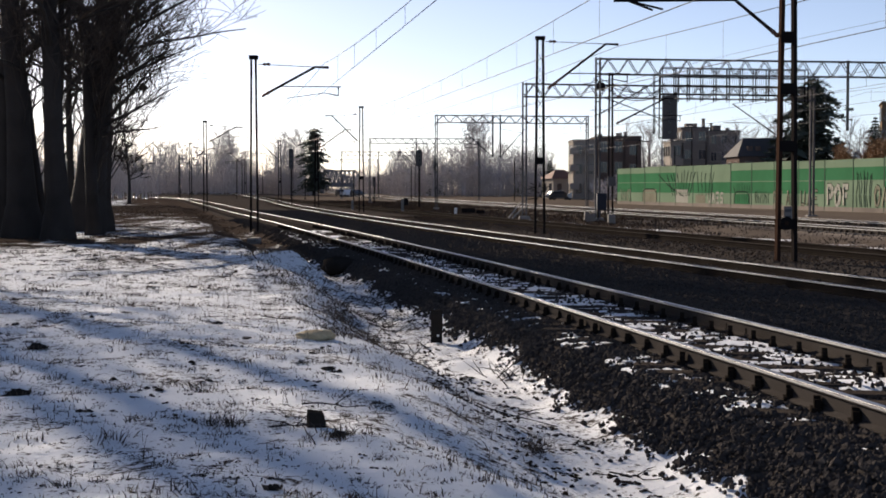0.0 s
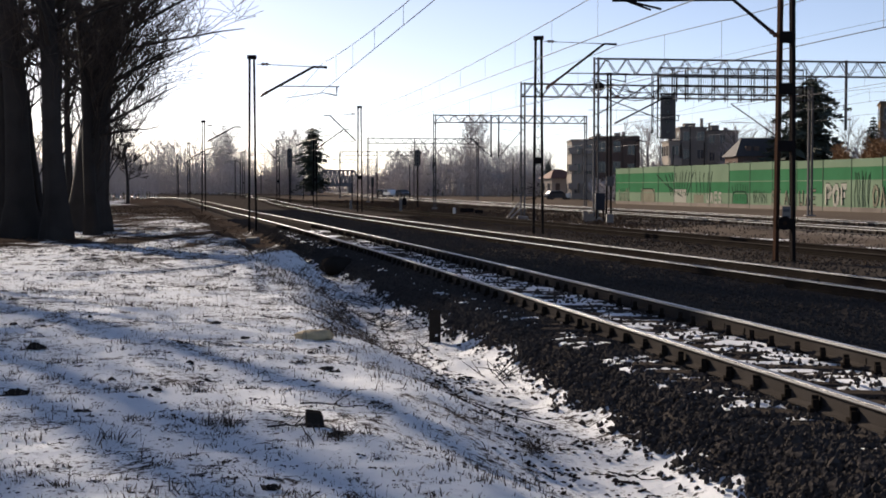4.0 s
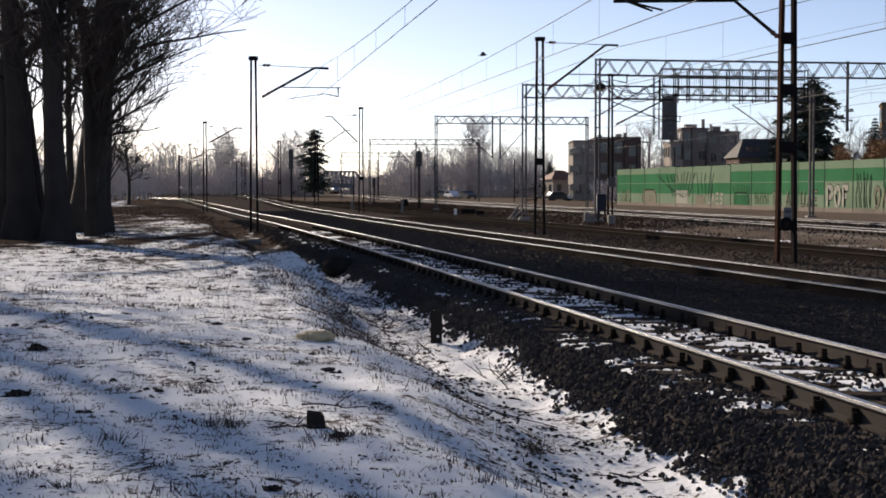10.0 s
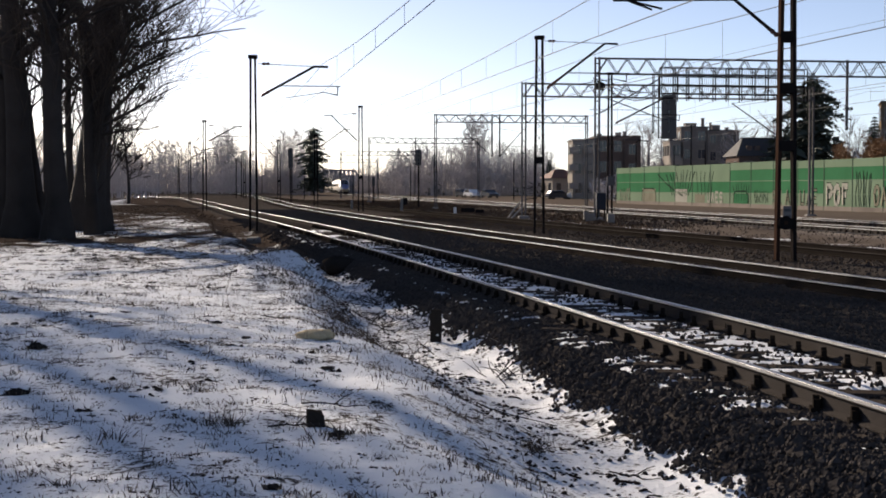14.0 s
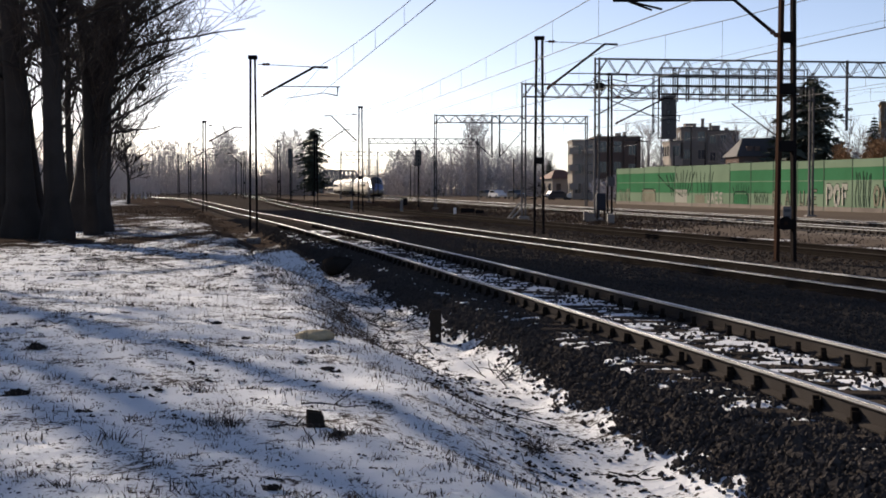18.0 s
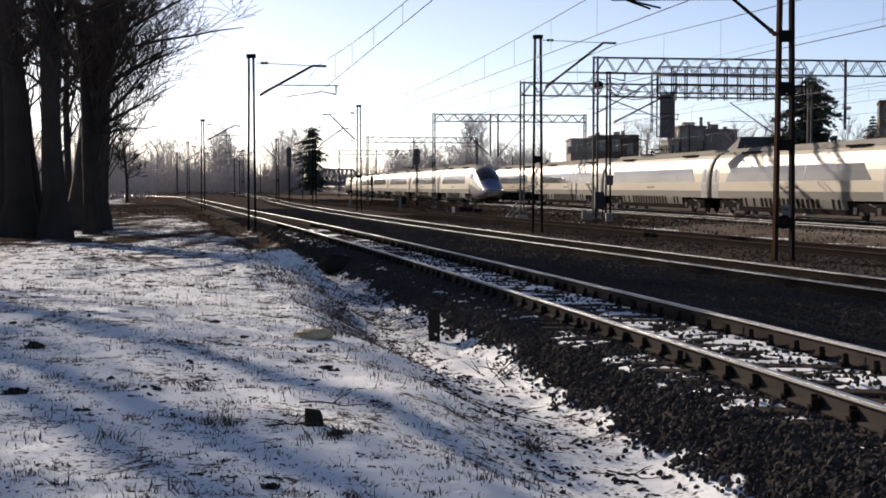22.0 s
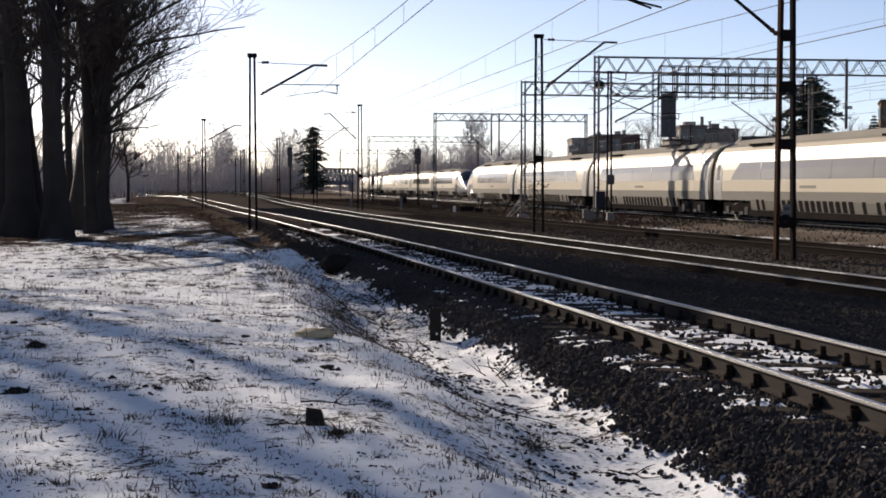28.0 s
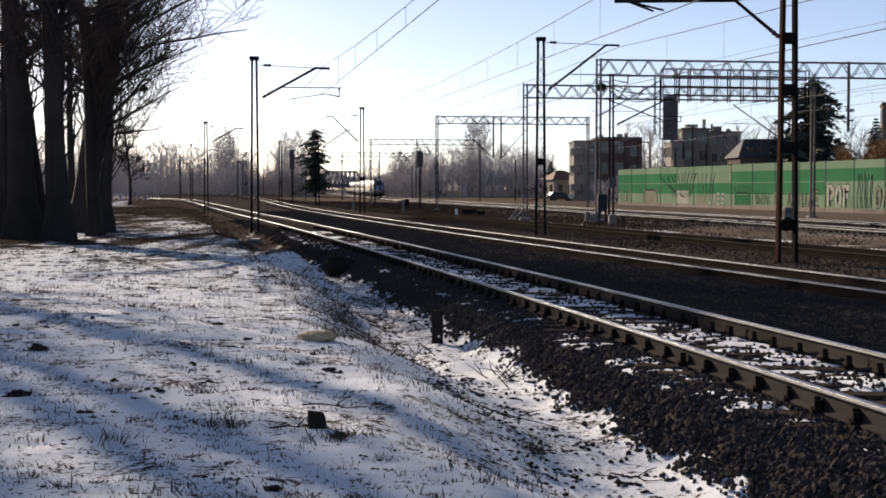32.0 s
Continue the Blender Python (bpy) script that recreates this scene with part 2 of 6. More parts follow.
def t3(y):
    return 19.2 - 0.212 * y + 0.00009 * y * y - (0.0003 * (y - 180) ** 2 if y > 180 else 0)


def ta(y):
    if y < 200:
        return 26.8 - 0.1487 * y
    w = min(y - 200, 200)
    return 26.8 - 0.1487 * y + 0.000143 * w * w + (0.0572 * (y - 400) if y > 400 else 0)


def tb(y):
    return ta(y) + 5.1


Z1, Z2, ZA = 0.0, -0.15, -0.19


def ramp(v, a, b):
    t = min(1, max(0, (v - a) / (b - a)))
    return t * t * (3 - 2 * t)


def rise(y):
    """The land climbs gently towards the far curve."""
    return 1.5 * ramp(y, 200, 480)


def edge(y):
    """How far the ballast shoulder spreads from the bank's line."""
    return 1.80 - 0.24 * ramp(y, 11, 20) + 0.20 * noise.noise((3.1, y * 0.55, 2)) + 0.16 * noise.noise((8.4, y * 1.7, 5))


def patch(x, y):
    """Where blown snow gathers on the ballast."""
    return 0.9 * noise.noise((x * 1.4, y * 2.2, 7)) + 0.75 * noise.noise((x * 5, y * 7, 9))


def ground_z(x, y, fine=True):
    u, w, q = x - bank_line(y), x - t2(y), x - t3(y)
    near = 1 - ramp(y, 55, 80)
    bank = -0.04 + 0.05 * math.sin(x * 0.31 + y * 0.17) * ramp(-u, 3.6, 6)
    ditch = -0.56
    crest = -3.45 + 0.18 * math.sin(y * 0.6) + 0.12 * math.sin(y * 1.7 + 1)
    if u < -1.05:
        low = bank + (ditch * near - 0.25 * (1 - near) - bank) * ramp(u, crest - 0.35 - 0.25 * (1 - ramp(y, 12, 18)), crest + 0.95 + 0.35 * (1 - ramp(y, 12, 18)))
        e = edge(y)
        z = low + (-0.20 - low) * ramp(u, -e - 0.32, -1.07)
    elif u < 1.7:
        z = -0.20
    elif w < -1.6:
        z = -0.20 - 0.135 * ramp(u, 1.7, 3.0)
    elif q < 1.8:
        z = -0.335
    else:
        a = x - ta(y)
        z = -0.335 - 0.195 * ramp(q, 1.8, 3.0) + 0.13 * ramp(a, -3.2, -1.6)
    if y > 230:
        z = z + (-0.25 - z) * ramp(y, 230, 330)
    if y > 200:
        z += rise(y) * ramp(ta(y) - x, 8, 30)
    if fine and -3 < y < 60 and -16 < u < 12:
        k = 0.05 if u < -2.2 else 0.025
        z += k * noise.noise((x * 0.9, y * 0.9, 0)) + k * 0.6 * noise.noise((x * 3.1, y * 3.1, 4))
        if -2.4 < u < -1.0:
            lump = ramp(u, -edge(y) - 0.1, -1.8) * (1 - ramp(u, -1.45, -1.15))
            z += lump * (0.07 * noise.noise((x * 2.1, y * 1.6, 11)) + 0.05 * noise.noise((x * 6, y * 5, 12)))
        if -1.3 < u < 1.7:
            v = u - 0.2
            lying = ramp(patch(x, y), -0.16, 0.0) * ramp(0.72 - abs(v), 0, 0.06) + ramp(patch(x, y), 0.06, 0.2) * ramp(-v, 0.86, 0.95)
            z = min(z, -0.188) + 0.030 * lying
        # the snowed-up heap of soil at the edge of the bank
        h = ((u + 2.95) / 0.72) ** 2 + ((y - 30.5) / 4.2) ** 2
        if h < 4:
            z += 0.58 * math.exp(-h * 1.5)
    return z


# ---- ground: one sheet to the horizon ----
def steps(*spans):
    out = [spans[0][0]]
    for a, b, d in spans:
        n = max(1, round((b - a) / d))
        out += [a + (b - a) * (i + 1) / n for i in range(n)]
    return out


def build_ground():
    ys = steps((-400, -60, 60), (-60, -6, 6), (-6, 4, 1), (4, 22, 0.14), (22, 45, 0.3), (45, 90, 1.0), (90, 240, 4), (240, 600, 20), (600, 3600, 250))
    us = steps((-3000, -400, 400), (-400, -60, 34), (-60, -16, 3), (-16, -7, 0.5), (-7, -1.2, 0.11), (-1.2, 1.8, 0.2), (1.8, 12, 0.4), (12, 40, 1.4), (40, 120, 8), (120, 400, 40), (400, 3000, 400))
    verts, faces, snow, stone, grass, verge = [], [], [], [], [], []
    for y in ys:
        cx = bank_line(min(y, 260)) if y > -60 else bank_line(-60)
        for u in us:
            x = cx + u
            verts.append((x, y, ground_z(x, y)))
            uu, w, q, a = x - bank_line(y), x - t2(y), x - t3(y), x - ta(y)
            v = uu - 0.2
            e = edge(y)
            # cover of snow
            if uu < -e:
                s = 0.622 - 0.09 * ramp(y, 17, 42) - 0.30 * ramp(y, 55, 100)
                s -= 0.12 * ramp(y, 15, 24) * ramp(uu, -3.5, -3.1) * (1 - ramp(uu, -2.9, -2.55))
                path = abs(uu + 7.5 + 0.02 * y)
                s += 0.18 * (1 - ramp(path, 0.3, 1.2)) * ramp(y, 20, 30) * (1 - ramp(y, 70, 95))
                s -= 0.1 * ramp(-uu, 14, 40) + 0.04 * ramp(y, 14, 20) * ramp(uu, -2.9, -2.6)
                s -= 0.18 * ramp(y, 36, 52) * ramp(uu, -3.6, -3.2)
                s += (0.34 * noise.noise((x * 0.45, y * 0.12, 21)) + 0.3 * noise.noise((x * 1.4, y * 0.35, 22)) - 0.07) * ramp(y, 24, 44)
                s -= 0.55 * math.exp(-((x + 12.3) / 2.4) ** 2 - ((y - 42.5) / 4.0) ** 2) * ramp(noise.noise((x * 1.2, y * 0.8, 23)), -0.35, 0.1)
                s -= 0.05 * ramp(noise.noise((x * 2.2, y * 1.3, 25)), 0.1, 0.4) * ramp(uu, -4.2, -3.6) * (1 - ramp(uu, -2.6, -2.3))
                s += 0.45 * math.exp(-((uu + 2.95) / 0.7) ** 2 - ((y - 30.5) / 4) ** 2)
                if 120 < y < 210:
                    s += 0.34 * (1 - ramp(abs(x / y + 0.222), 0.004, 0.022)) * (1 - ramp(abs(y - 160), 20, 45)) + 0.2 * noise.noise((x * 0.3, y * 0.15, 2))
            elif uu < -1.25:
                s = 0.70 - 0.62 * ramp(uu, -e - 0.05, -e + 0.30) - 0.6 * ramp(y, 34, 50) + 0.9 * max(0, patch(x, y) - 0.38)
            elif v < -0.85:
                s = 0.42 + 1.2 * max(-0.3, patch(x, y) + 0.0) if y < 60 else 0.28
            elif v < 0.85:
                s = 0.52 + 1.2 * max(-0.3, patch(x, y) + 0.12) if y < 60 else 0.30
            elif v < 1.6:
                s = 0.05
            elif q < 2.0:
                s = -0.15 + 0.5 * max(0, patch(x * 0.5, y * 0.5) - 0.35)
            elif q < 6.8 and 45 < y < 96:
                s = 0.66 + 0.7 * patch(x * 0.35, y * 0.2) - 0.6 * ramp(abs(q - 4.5), 0.9, 2.2)
            else:
                s = -0.3
            b = 1 - ramp(-uu, e - 0.22, e) if uu < 0 else 1 - ramp(q, 1.9, 2.7)
            if -2.4 < a < 8:
                b = max(b, ramp(a, -2.4, -1.9) * (1 - ramp(a, 7, 8)))
            snow.append(s)
            stone.append(b)
            grass.append(ramp(a, -2.2, -1.9) * (1 - ramp(a, 7.0, 7.6)))
            verge.append(ramp(q, 1.8, 3.2))
    nu = len(us)
    for i in range(len(ys) - 1):
        for j in range(nu - 1):
            k = i * nu + j
            faces.append((k, k + 1, k + nu + 1, k + nu))
    me = bpy.data.meshes.new("ground")
    me.from_pydata(verts, [], faces)
    me.polygons.foreach_set("use_smooth", [True] * len(me.polygons))
    for name, values in (("snow", snow), ("stone", stone), ("pale", grass), ("verge", verge)):
        me.attributes.new(name, "FLOAT", "POINT").data.foreach_set("value", values)
    m = bpy.data.materials.new("snowy_ground")
    m.use_nodes = True
    n, l = m.node_tree.nodes, m.node_tree.links
    bsdf = n["Principled BSDF"]
    tc = n.new("ShaderNodeTexCoord")

    def tex(scale, detail=4, rough=0.55, kind="ShaderNodeTexNoise"):
        t = n.new(kind)
        t.inputs["Scale"].default_value = scale
        t.inputs["Detail"].default_value = detail
        t.inputs["Roughness"].default_value = rough
        l.new(tc.outputs["Object"], t.inputs["Vector"])
        return t

    def math_(op, a, b=None, c=None):
        t = n.new("ShaderNodeMath")
        t.operation = op
        for i, v in enumerate((a, b, c)):
            if v is None:
                continue
            if hasattr(v, "default_value"):
                l.new(v, t.inputs[i])
            else:
                t.inputs[i].default_value = v
        return t.outputs[0]

    def mixc(f, a, b):
        t = n.new("ShaderNodeMix")
        t.data_type = "RGBA"
        l.new(f, t.inputs["Factor"])
        for key, v in (("A", a), ("B", b)):
            if hasattr(v, "default_value"):
                l.new(v, t.inputs[key])
            else:
                t.inputs[key].default_value = (*v, 1)
        return t.outputs["Result"]

    def attr(name):
        t = n.new("ShaderNodeAttribute")
        t.attribute_name = name
        return t.outputs["Fac"]

    n1, n2, n3 = tex(0.7, 3), tex(4.5, 5, 0.65), tex(26, 4, 0.6)
    # how much snow a spot holds against how rough it is
    level = math_("ADD", math_("MULTIPLY", n1.outputs["Fac"], 0.30), math_("ADD", math_("MULTIPLY", n2.outputs["Fac"], 0.35), math_("ADD", math_("MULTIPLY", n3.outputs["Fac"], 0.25), math_("MULTIPLY", tex(13, 5, 0.7).outputs["Fac"], 0.30))))
    level = math_("MULTIPLY_ADD", math_("SUBTRACT", level, 0.6), 1.9, 0.5)
    cover = math_("MULTIPLY_ADD", math_("SUBTRACT", attr("snow"), level), 9.0, 0.5)
    cl = n.new("ShaderNodeClamp")
    l.new(cover, cl.inputs[0])
    cover = cl.outputs[0]
    soil = mixc(n2.outputs["Fac"], (0.030, 0.023, 0.020), (0.080, 0.063, 0.052))
    straw = tex(9, 6, 0.7)
    soil = mixc(math_("MULTIPLY", straw.outputs["Fac"], 0.75), soil, (0.068, 0.053, 0.043))
    soil = mixc(attr("verge"), soil, mixc(straw.outputs["Fac"], (0.065, 0.052, 0.043), (0.185, 0.152, 0.125)))
    vor = n.new("ShaderNodeTexVoronoi")
    vor.inputs["Scale"].default_value = 22
    l.new(tc.outputs["Object"], vor.inputs["Vector"])
    dark = mixc(vor.outputs["Distance"], (0.032, 0.028, 0.025), (0.082, 0.071, 0.063))
    light = mixc(vor.outputs["Distance"], (0.13, 0.11, 0.095), (0.28, 0.24, 0.205))
    gravel = mixc(attr("pale"), dark, light)
    base = mixc(attr("stone"), soil, gravel)
    white = mixc(n2.outputs["Fac"], (0.74, 0.76, 0.80), (0.88, 0.89, 0.90))
    col = mixc(cover, base, white)
    l.new(col, bsdf.inputs["Base Color"])
    bsdf.inputs["Roughness"].default_value = 1.0
    bsdf.inputs["Specular IOR Level"].default_value = 0.0
    bump = n.new("ShaderNodeBump")
    bump.inputs["Strength"].default_value, bump.inputs["Distance"].default_value = 0.6, 0.03
    hgt = math_("ADD", math_("MULTIPLY", n3.outputs["Fac"], 0.5), math_("ADD", math_("MULTIPLY", cover, 0.35), math_("MULTIPLY", vor.outputs["Distance"], 0.3)))
    l.new(hgt, bump.inputs["Height"])
    l.new(bump.outputs[0], bsdf.inputs["Normal"])
    me.materials.append(m)
    tagged(new("ground", me), "snow-patched grassy bank, ditch and ballasted railway land", "ground", kind="structure")


build_ground()


# ---- tracks ----
RAIL = ((-0.07, 0), (0.07, 0), (0.07, 0.012), (0.016, 0.035), (0.012, 0.125), (0.035, 0.138), (0.036, 0.165), (0.028, 0.172), (-0.028, 0.172), (-0.036, 0.165), (-0.035, 0.138), (-0.012, 0.125), (-0.016, 0.035), (-0.07, 0.012))


def rail_line(line, z, side, ys, climbs):
    """A rail beside the track's middle line, as side and polished head."""
    body, head = MB(), MB()
    rings, heads = [], []
    for i, y in enumerate(ys):
        dx = (line(y + 0.5) - line(y - 0.5))
        k = math.sqrt(1 + dx * dx)
        nx, ny = 1 / k, -dx / k
        cx, cy = line(y) + nx * side, y + ny * side
        h = z + (rise(y) if climbs else 0)
        rings.append([(cx + nx * a, cy + ny * a, h - 0.172 + b) for a, b in RAIL])
        heads.append([(cx + nx * a, cy + ny * a, h + b) for a, b in ((-0.0372, -0.024), (-0.0365, -0.008), (-0.030, -0.0015), (-0.022, 0.002), (0.022, 0.002), (0.030, -0.0015), (0.0365, -0.008), (0.0372, -0.024))])
    body.loft(rings)
    head.loft(heads, closed=False)
    return body, head


def build_track(name, line, z, y0, y1, label, wood, ys, near, shiny=True, clipped=True):
    track = thing(name, label, "railway track", kind="structure")
    for side in (-0.7535, 0.7535):
        body, head = rail_line(line, z, side, ys, line in (t2, t3))
        r = part("rail", body, "rail_side" if clipped else "rail_dark", track, "rusty steel rail")
        part("rail_head", head, "rail_top" if shiny else "rail_side", r, "polished running surface" if shiny else "rusty running surface")
    rnd = random.Random(name)
    base = bevel_mesh(MB().box(0, 0, 0, 2.6, 0.25, 0.2), 0.02, "sleeper")
    base.materials.append(M["sleeper" if wood else "concrete_sleeper"])
    clip_mb = MB()
    for s in (-0.7535, 0.7535):
        for e in (-1, 1):
            clip_mb.box(s + e * 0.10, 0, 0.115, 0.085, 0.16, 0.035)
            clip_mb.box(s + e * 0.095, 0.03, 0.165, 0.05, 0.05, 0.10)
            clip_mb.box(s + e * 0.095, -0.03, 0.155, 0.05, 0.045, 0.075)
    clips = clip_mb.mesh("rail_clip")
    clips.materials.append(M["clip"])
    y, count, rest = y0, 0, MB()
    while y < y1:
        dx = line(y + 0.5) - line(y - 0.5)
        rz = math.atan(-dx) * -1
        m = Matrix.Translation((line(y) + rnd.uniform(-0.03, 0.03), y, z - 0.272)) @ Matrix.Rotation(rz + rnd.uniform(-0.012, 0.012), 4, "Z")
        if count < near:
            s = part("sleeper", base, "sleeper", track, at=m)
            if count < near * 0.6 and clipped:
                part("rail_clip", clips, "clip", s)
        else:
            rest.box(line(y), y, z - 0.272, 2.6, 0.25, 0.2, rz)
        count += 1
        y += 0.6 / math.sqrt(1 + dx * dx)
    if rest.v:
        tagged(part("far_sleepers", rest, "sleeper" if wood else "concrete_sleeper", track), kind="stuff")
    return track


YS = steps((-30, 0, 5), (0, 120, 3), (120, 300, 6), (300, 700, 16))
build_track("track_1", t1, Z1, 3.2, 200, "rusty railway track on snow-dusted wooden sleepers", True, YS, 170)
build_track("track_2", t2, Z2, 14, 200, "railway track on dark sleepers in dark ballast", True, YS, 150, True, False)
build_track("track_3", t3, Z2, 26, 200, "little-used rusty railway track", True, YS, 110, False, False)
build_track("track_4", ta, ZA, 40, 330, "main line track on pale concrete sleepers", False, YS, 220)
build_track("track_5", tb, ZA, 50, 330, "far main line track on pale concrete sleepers", False, YS, 220)


# ---- catenary masts ----
def lattice_mast(x, y, z0, top, wide, label, deep=0.28, plates=(), lattice=True, rust=False):
    """Two channel legs tied by plates and thin diagonals, on a concrete foot."""
    mast = thing("catenary_mast", label, "mast", Matrix.Translation((x, y, z0)), group="catenary masts")
    h = top - z0
    for s in (-1, 1):
        leg = MB()
        w0, w1 = wide / 2, wide / 2 * 0.62
        c = 0.085 if lattice or plates else 0.058
        leg.loft([[(s * ww - c / 2, -deep / 2, zz), (s * ww + c / 2, -deep / 2, zz), (s * ww + c / 2, deep / 2, zz), (s * ww - c / 2, deep / 2, zz)] for ww, zz in ((w0, 0.0), (w1, h))])
        part("leg", leg, "mast_rust" if rust and s < 0 else "mast", mast)
    for k in plates:
        ww = wide * (1 - 0.38 * k / h)
        part("tie_plate", MB().box(0, 0, k, ww + 0.06, deep + 0.02, 0.26), "mast", mast)
    if lattice:
        k, flip = 0.5, 1
        while k < h - 0.5:
            a, b = wide / 2 * (1 - 0.38 * k / h), wide / 2 * (1 - 0.38 * (k + 0.45) / h)
            part("lattice_bar", MB().bar((flip * a, -deep / 2 - 0.003, k), (-flip * b, -deep / 2 - 0.003, k + 0.45), 0.03, 0.012), "mast", mast)
            part("lattice_bar", MB().bar((-flip * a, deep / 2 + 0.003, k), (flip * b, deep / 2 + 0.003, k + 0.45), 0.03, 0.012), "mast", mast)
            k += 0.45
            flip = -flip
    part("cap", MB().box(0, 0, h + 0.05, wide * 0.62 + 0.16, deep + 0.06, 0.14), "mast", mast)
    part("foot", MB().loft([[(-wide * k, -0.4 * k / 0.62, zz), (wide * k, -0.4 * k / 0.62, zz), (wide * k, 0.4 * k / 0.62, zz), (-wide * k, 0.4 * k / 0.62, zz)] for k, zz in ((0.8, -0.7), (0.8, -0.30), (0.66, -0.22))]), "concrete", mast)
    return mast


def cantilever(mast, z0, reach, low, high, contact, side=1, w=0.24, long=False):
    """Slanted tube, top tie and steady arm, in the mast's space; heights are above the ground at z = 0."""
    s = side
    lo, hi, ct = low - z0, high - z0, contact - z0
    x0 = s * w
    tip = Vector((s * reach, 0, hi))
    knee = Vector((s * (1.31 if long else reach - 0.5), 0, hi + 0.02))
    root = Vector((x0, 0, lo))
    ins = root + (knee - root) * 0.10
    inso = root + (knee - root) * 0.24
    part("insulator", MB().tube([root + (knee - root) * f for f in (0.02, 0.06, 0.1, 0.14, 0.18, 0.22)], [0.03, 0.07, 0.04, 0.07, 0.04, 0.06], 8), "insulator", mast)
    part("cantilever_tube", MB().tube([ins, inso, knee, tip], 0.045, 8), "mast", mast)
    part("top_tie", MB().tube([(x0 * 0.8, 0, hi + 0.12), knee], 0.014, 5), "wire", mast)
    part("tie_insulator", MB().tube([(x0 + s * (0.1 + 0.07 * i), 0, hi + 0.118) for i in range(5)], [0.03, 0.06, 0.035, 0.06, 0.03], 8), "insulator", mast)
    if long:
        for k, dz in ((0.95, -0.24), (1.2, -0.22)):
            part("steady_arm", MB().tube([tip + Vector((-s * 0.3, 0, 0)), tip + Vector((-s * k, 0, dz))], 0.028, 6), "mast", mast)
        return tip, tip
    f = 0.36
    a = root + (knee - root) * f
    end = Vector((s * (reach + 0.45), 0, a.z - 0.02))
    part("registration_tube", MB().tube([a, end], 0.022, 6), "mast", mast)
    drop = end + Vector((-s * 0.1, 0, 0))
    part("steady_arm", MB().tube([drop, drop + Vector((0, 0, -0.32)), drop + Vector((-s * 0.5, 0, -0.22)), drop + Vector((-s * 1.9, 0, -0.42))], [0.035, 0.035, 0.016, 0.014], 6), "mast", mast)
    return tip, end


for x, y, gz, top in ((-6.93, 55, -0.12, 6.20), (-17.28, 109, -0.30, 6.25), (-28.3, 168, -0.30, 6.40), (-40.8, 232, -0.30, 6.50)):
    m = lattice_mast(x, y, gz, top, 0.26, "dark two-legged steel catenary mast at the snowy track edge", 0.2, (), False)
    cantilever(m, gz, 2.75, 4.80, 5.88, 4.95, 1)
m = lattice_mast(8.41, 36.7, -0.45, 7.45, 0.42, "heavy rust-streaked steel catenary mast between the tracks", 0.30, (1.05, 2.95, 4.35, 5.6, 6.8), False, True)
cantilever(m, -0.45, 4.25, 5.15, 6.05, 5.70, -1, 0.2, True)
sign = thing("mast_sign", "small white number plate fixed to a catenary mast", "sign", Matrix.Translation((8.41, 36.50, 0.85)))
part("plate", MB().box(0, 0, 0, 0.20, 0.012, 0.36), "concrete", sign)
for i in range(2):
    part("bar", MB().box(0, -0.008, 0.08 - 0.16 * i, 0.15, 0.004, 0.07), "signal_black", sign)
drum = thing("cable_drum_cap", "round dark plate on a catenary mast", "fitting", Matrix.Translation((8.36, 36.48, 0.62)))
part("disc", MB().tube([(0, 0, 0), (0, -0.05, 0)], 0.17, 14), "mast", drum)
part("hub", MB().tube([(0, -0.05, 0), (0, -0.08, 0)], 0.05, 10), "mast_rust", drum)

m = lattice_mast(3.81, 59, -0.45, 7.30, 0.36, "dark lattice steel catenary mast between the tracks", 0.28, (3.0,), True)
cantilever(m, -0.45, 3.07, 5.33, 7.10, 5.9, 1)
spike = MB()
for k in range(26):
    a, h = random.uniform(0, 6.28), 1.75 + random.uniform(-0.28, 0.28)
    spike.bar((0.16 * math.cos(a), 0.16 * math.sin(a), h), (0.52 * math.cos(a), 0.45 * math.sin(a), h + random.uniform(-0.16, 0.16)), 0.018)
part("climbing_guard", spike, "mast", m, "barbed climbing guard")
m = lattice_mast(-6.1, 112, -0.45, 7.45, 0.34, "dark two-legged steel catenary mast between the tracks", plates=(2.7,), lattice=False)
cantilever(m, -0.45, 2.7, 4.95, 6.85, 5.6, -1)
m = lattice_mast(-11.8, 140, -0.45, 6.3, 0.34, "dark two-legged steel catenary mast between the tracks", plates=(2.7,), lattice=False)
cantilever(m, -0.45, 3.2, 5.2, 6.9, 5.6, 1)
m = lattice_mast(-19.6, 180, -0.45, 7.1, 0.34, "dark lattice steel catenary mast between the tracks", plates=(2.7,), lattice=True)
cantilever(m, -0.45, 2.7, 4.95, 6.85, 5.6, -1)
m = lattice_mast(-31.0, 235, -0.45, 7.1, 0.34, "dark steel catenary mast far along the line", plates=(2.7,), lattice=False)
cantilever(m, -0.45, 2.7, 4.95, 6.85, 5.6, -1)


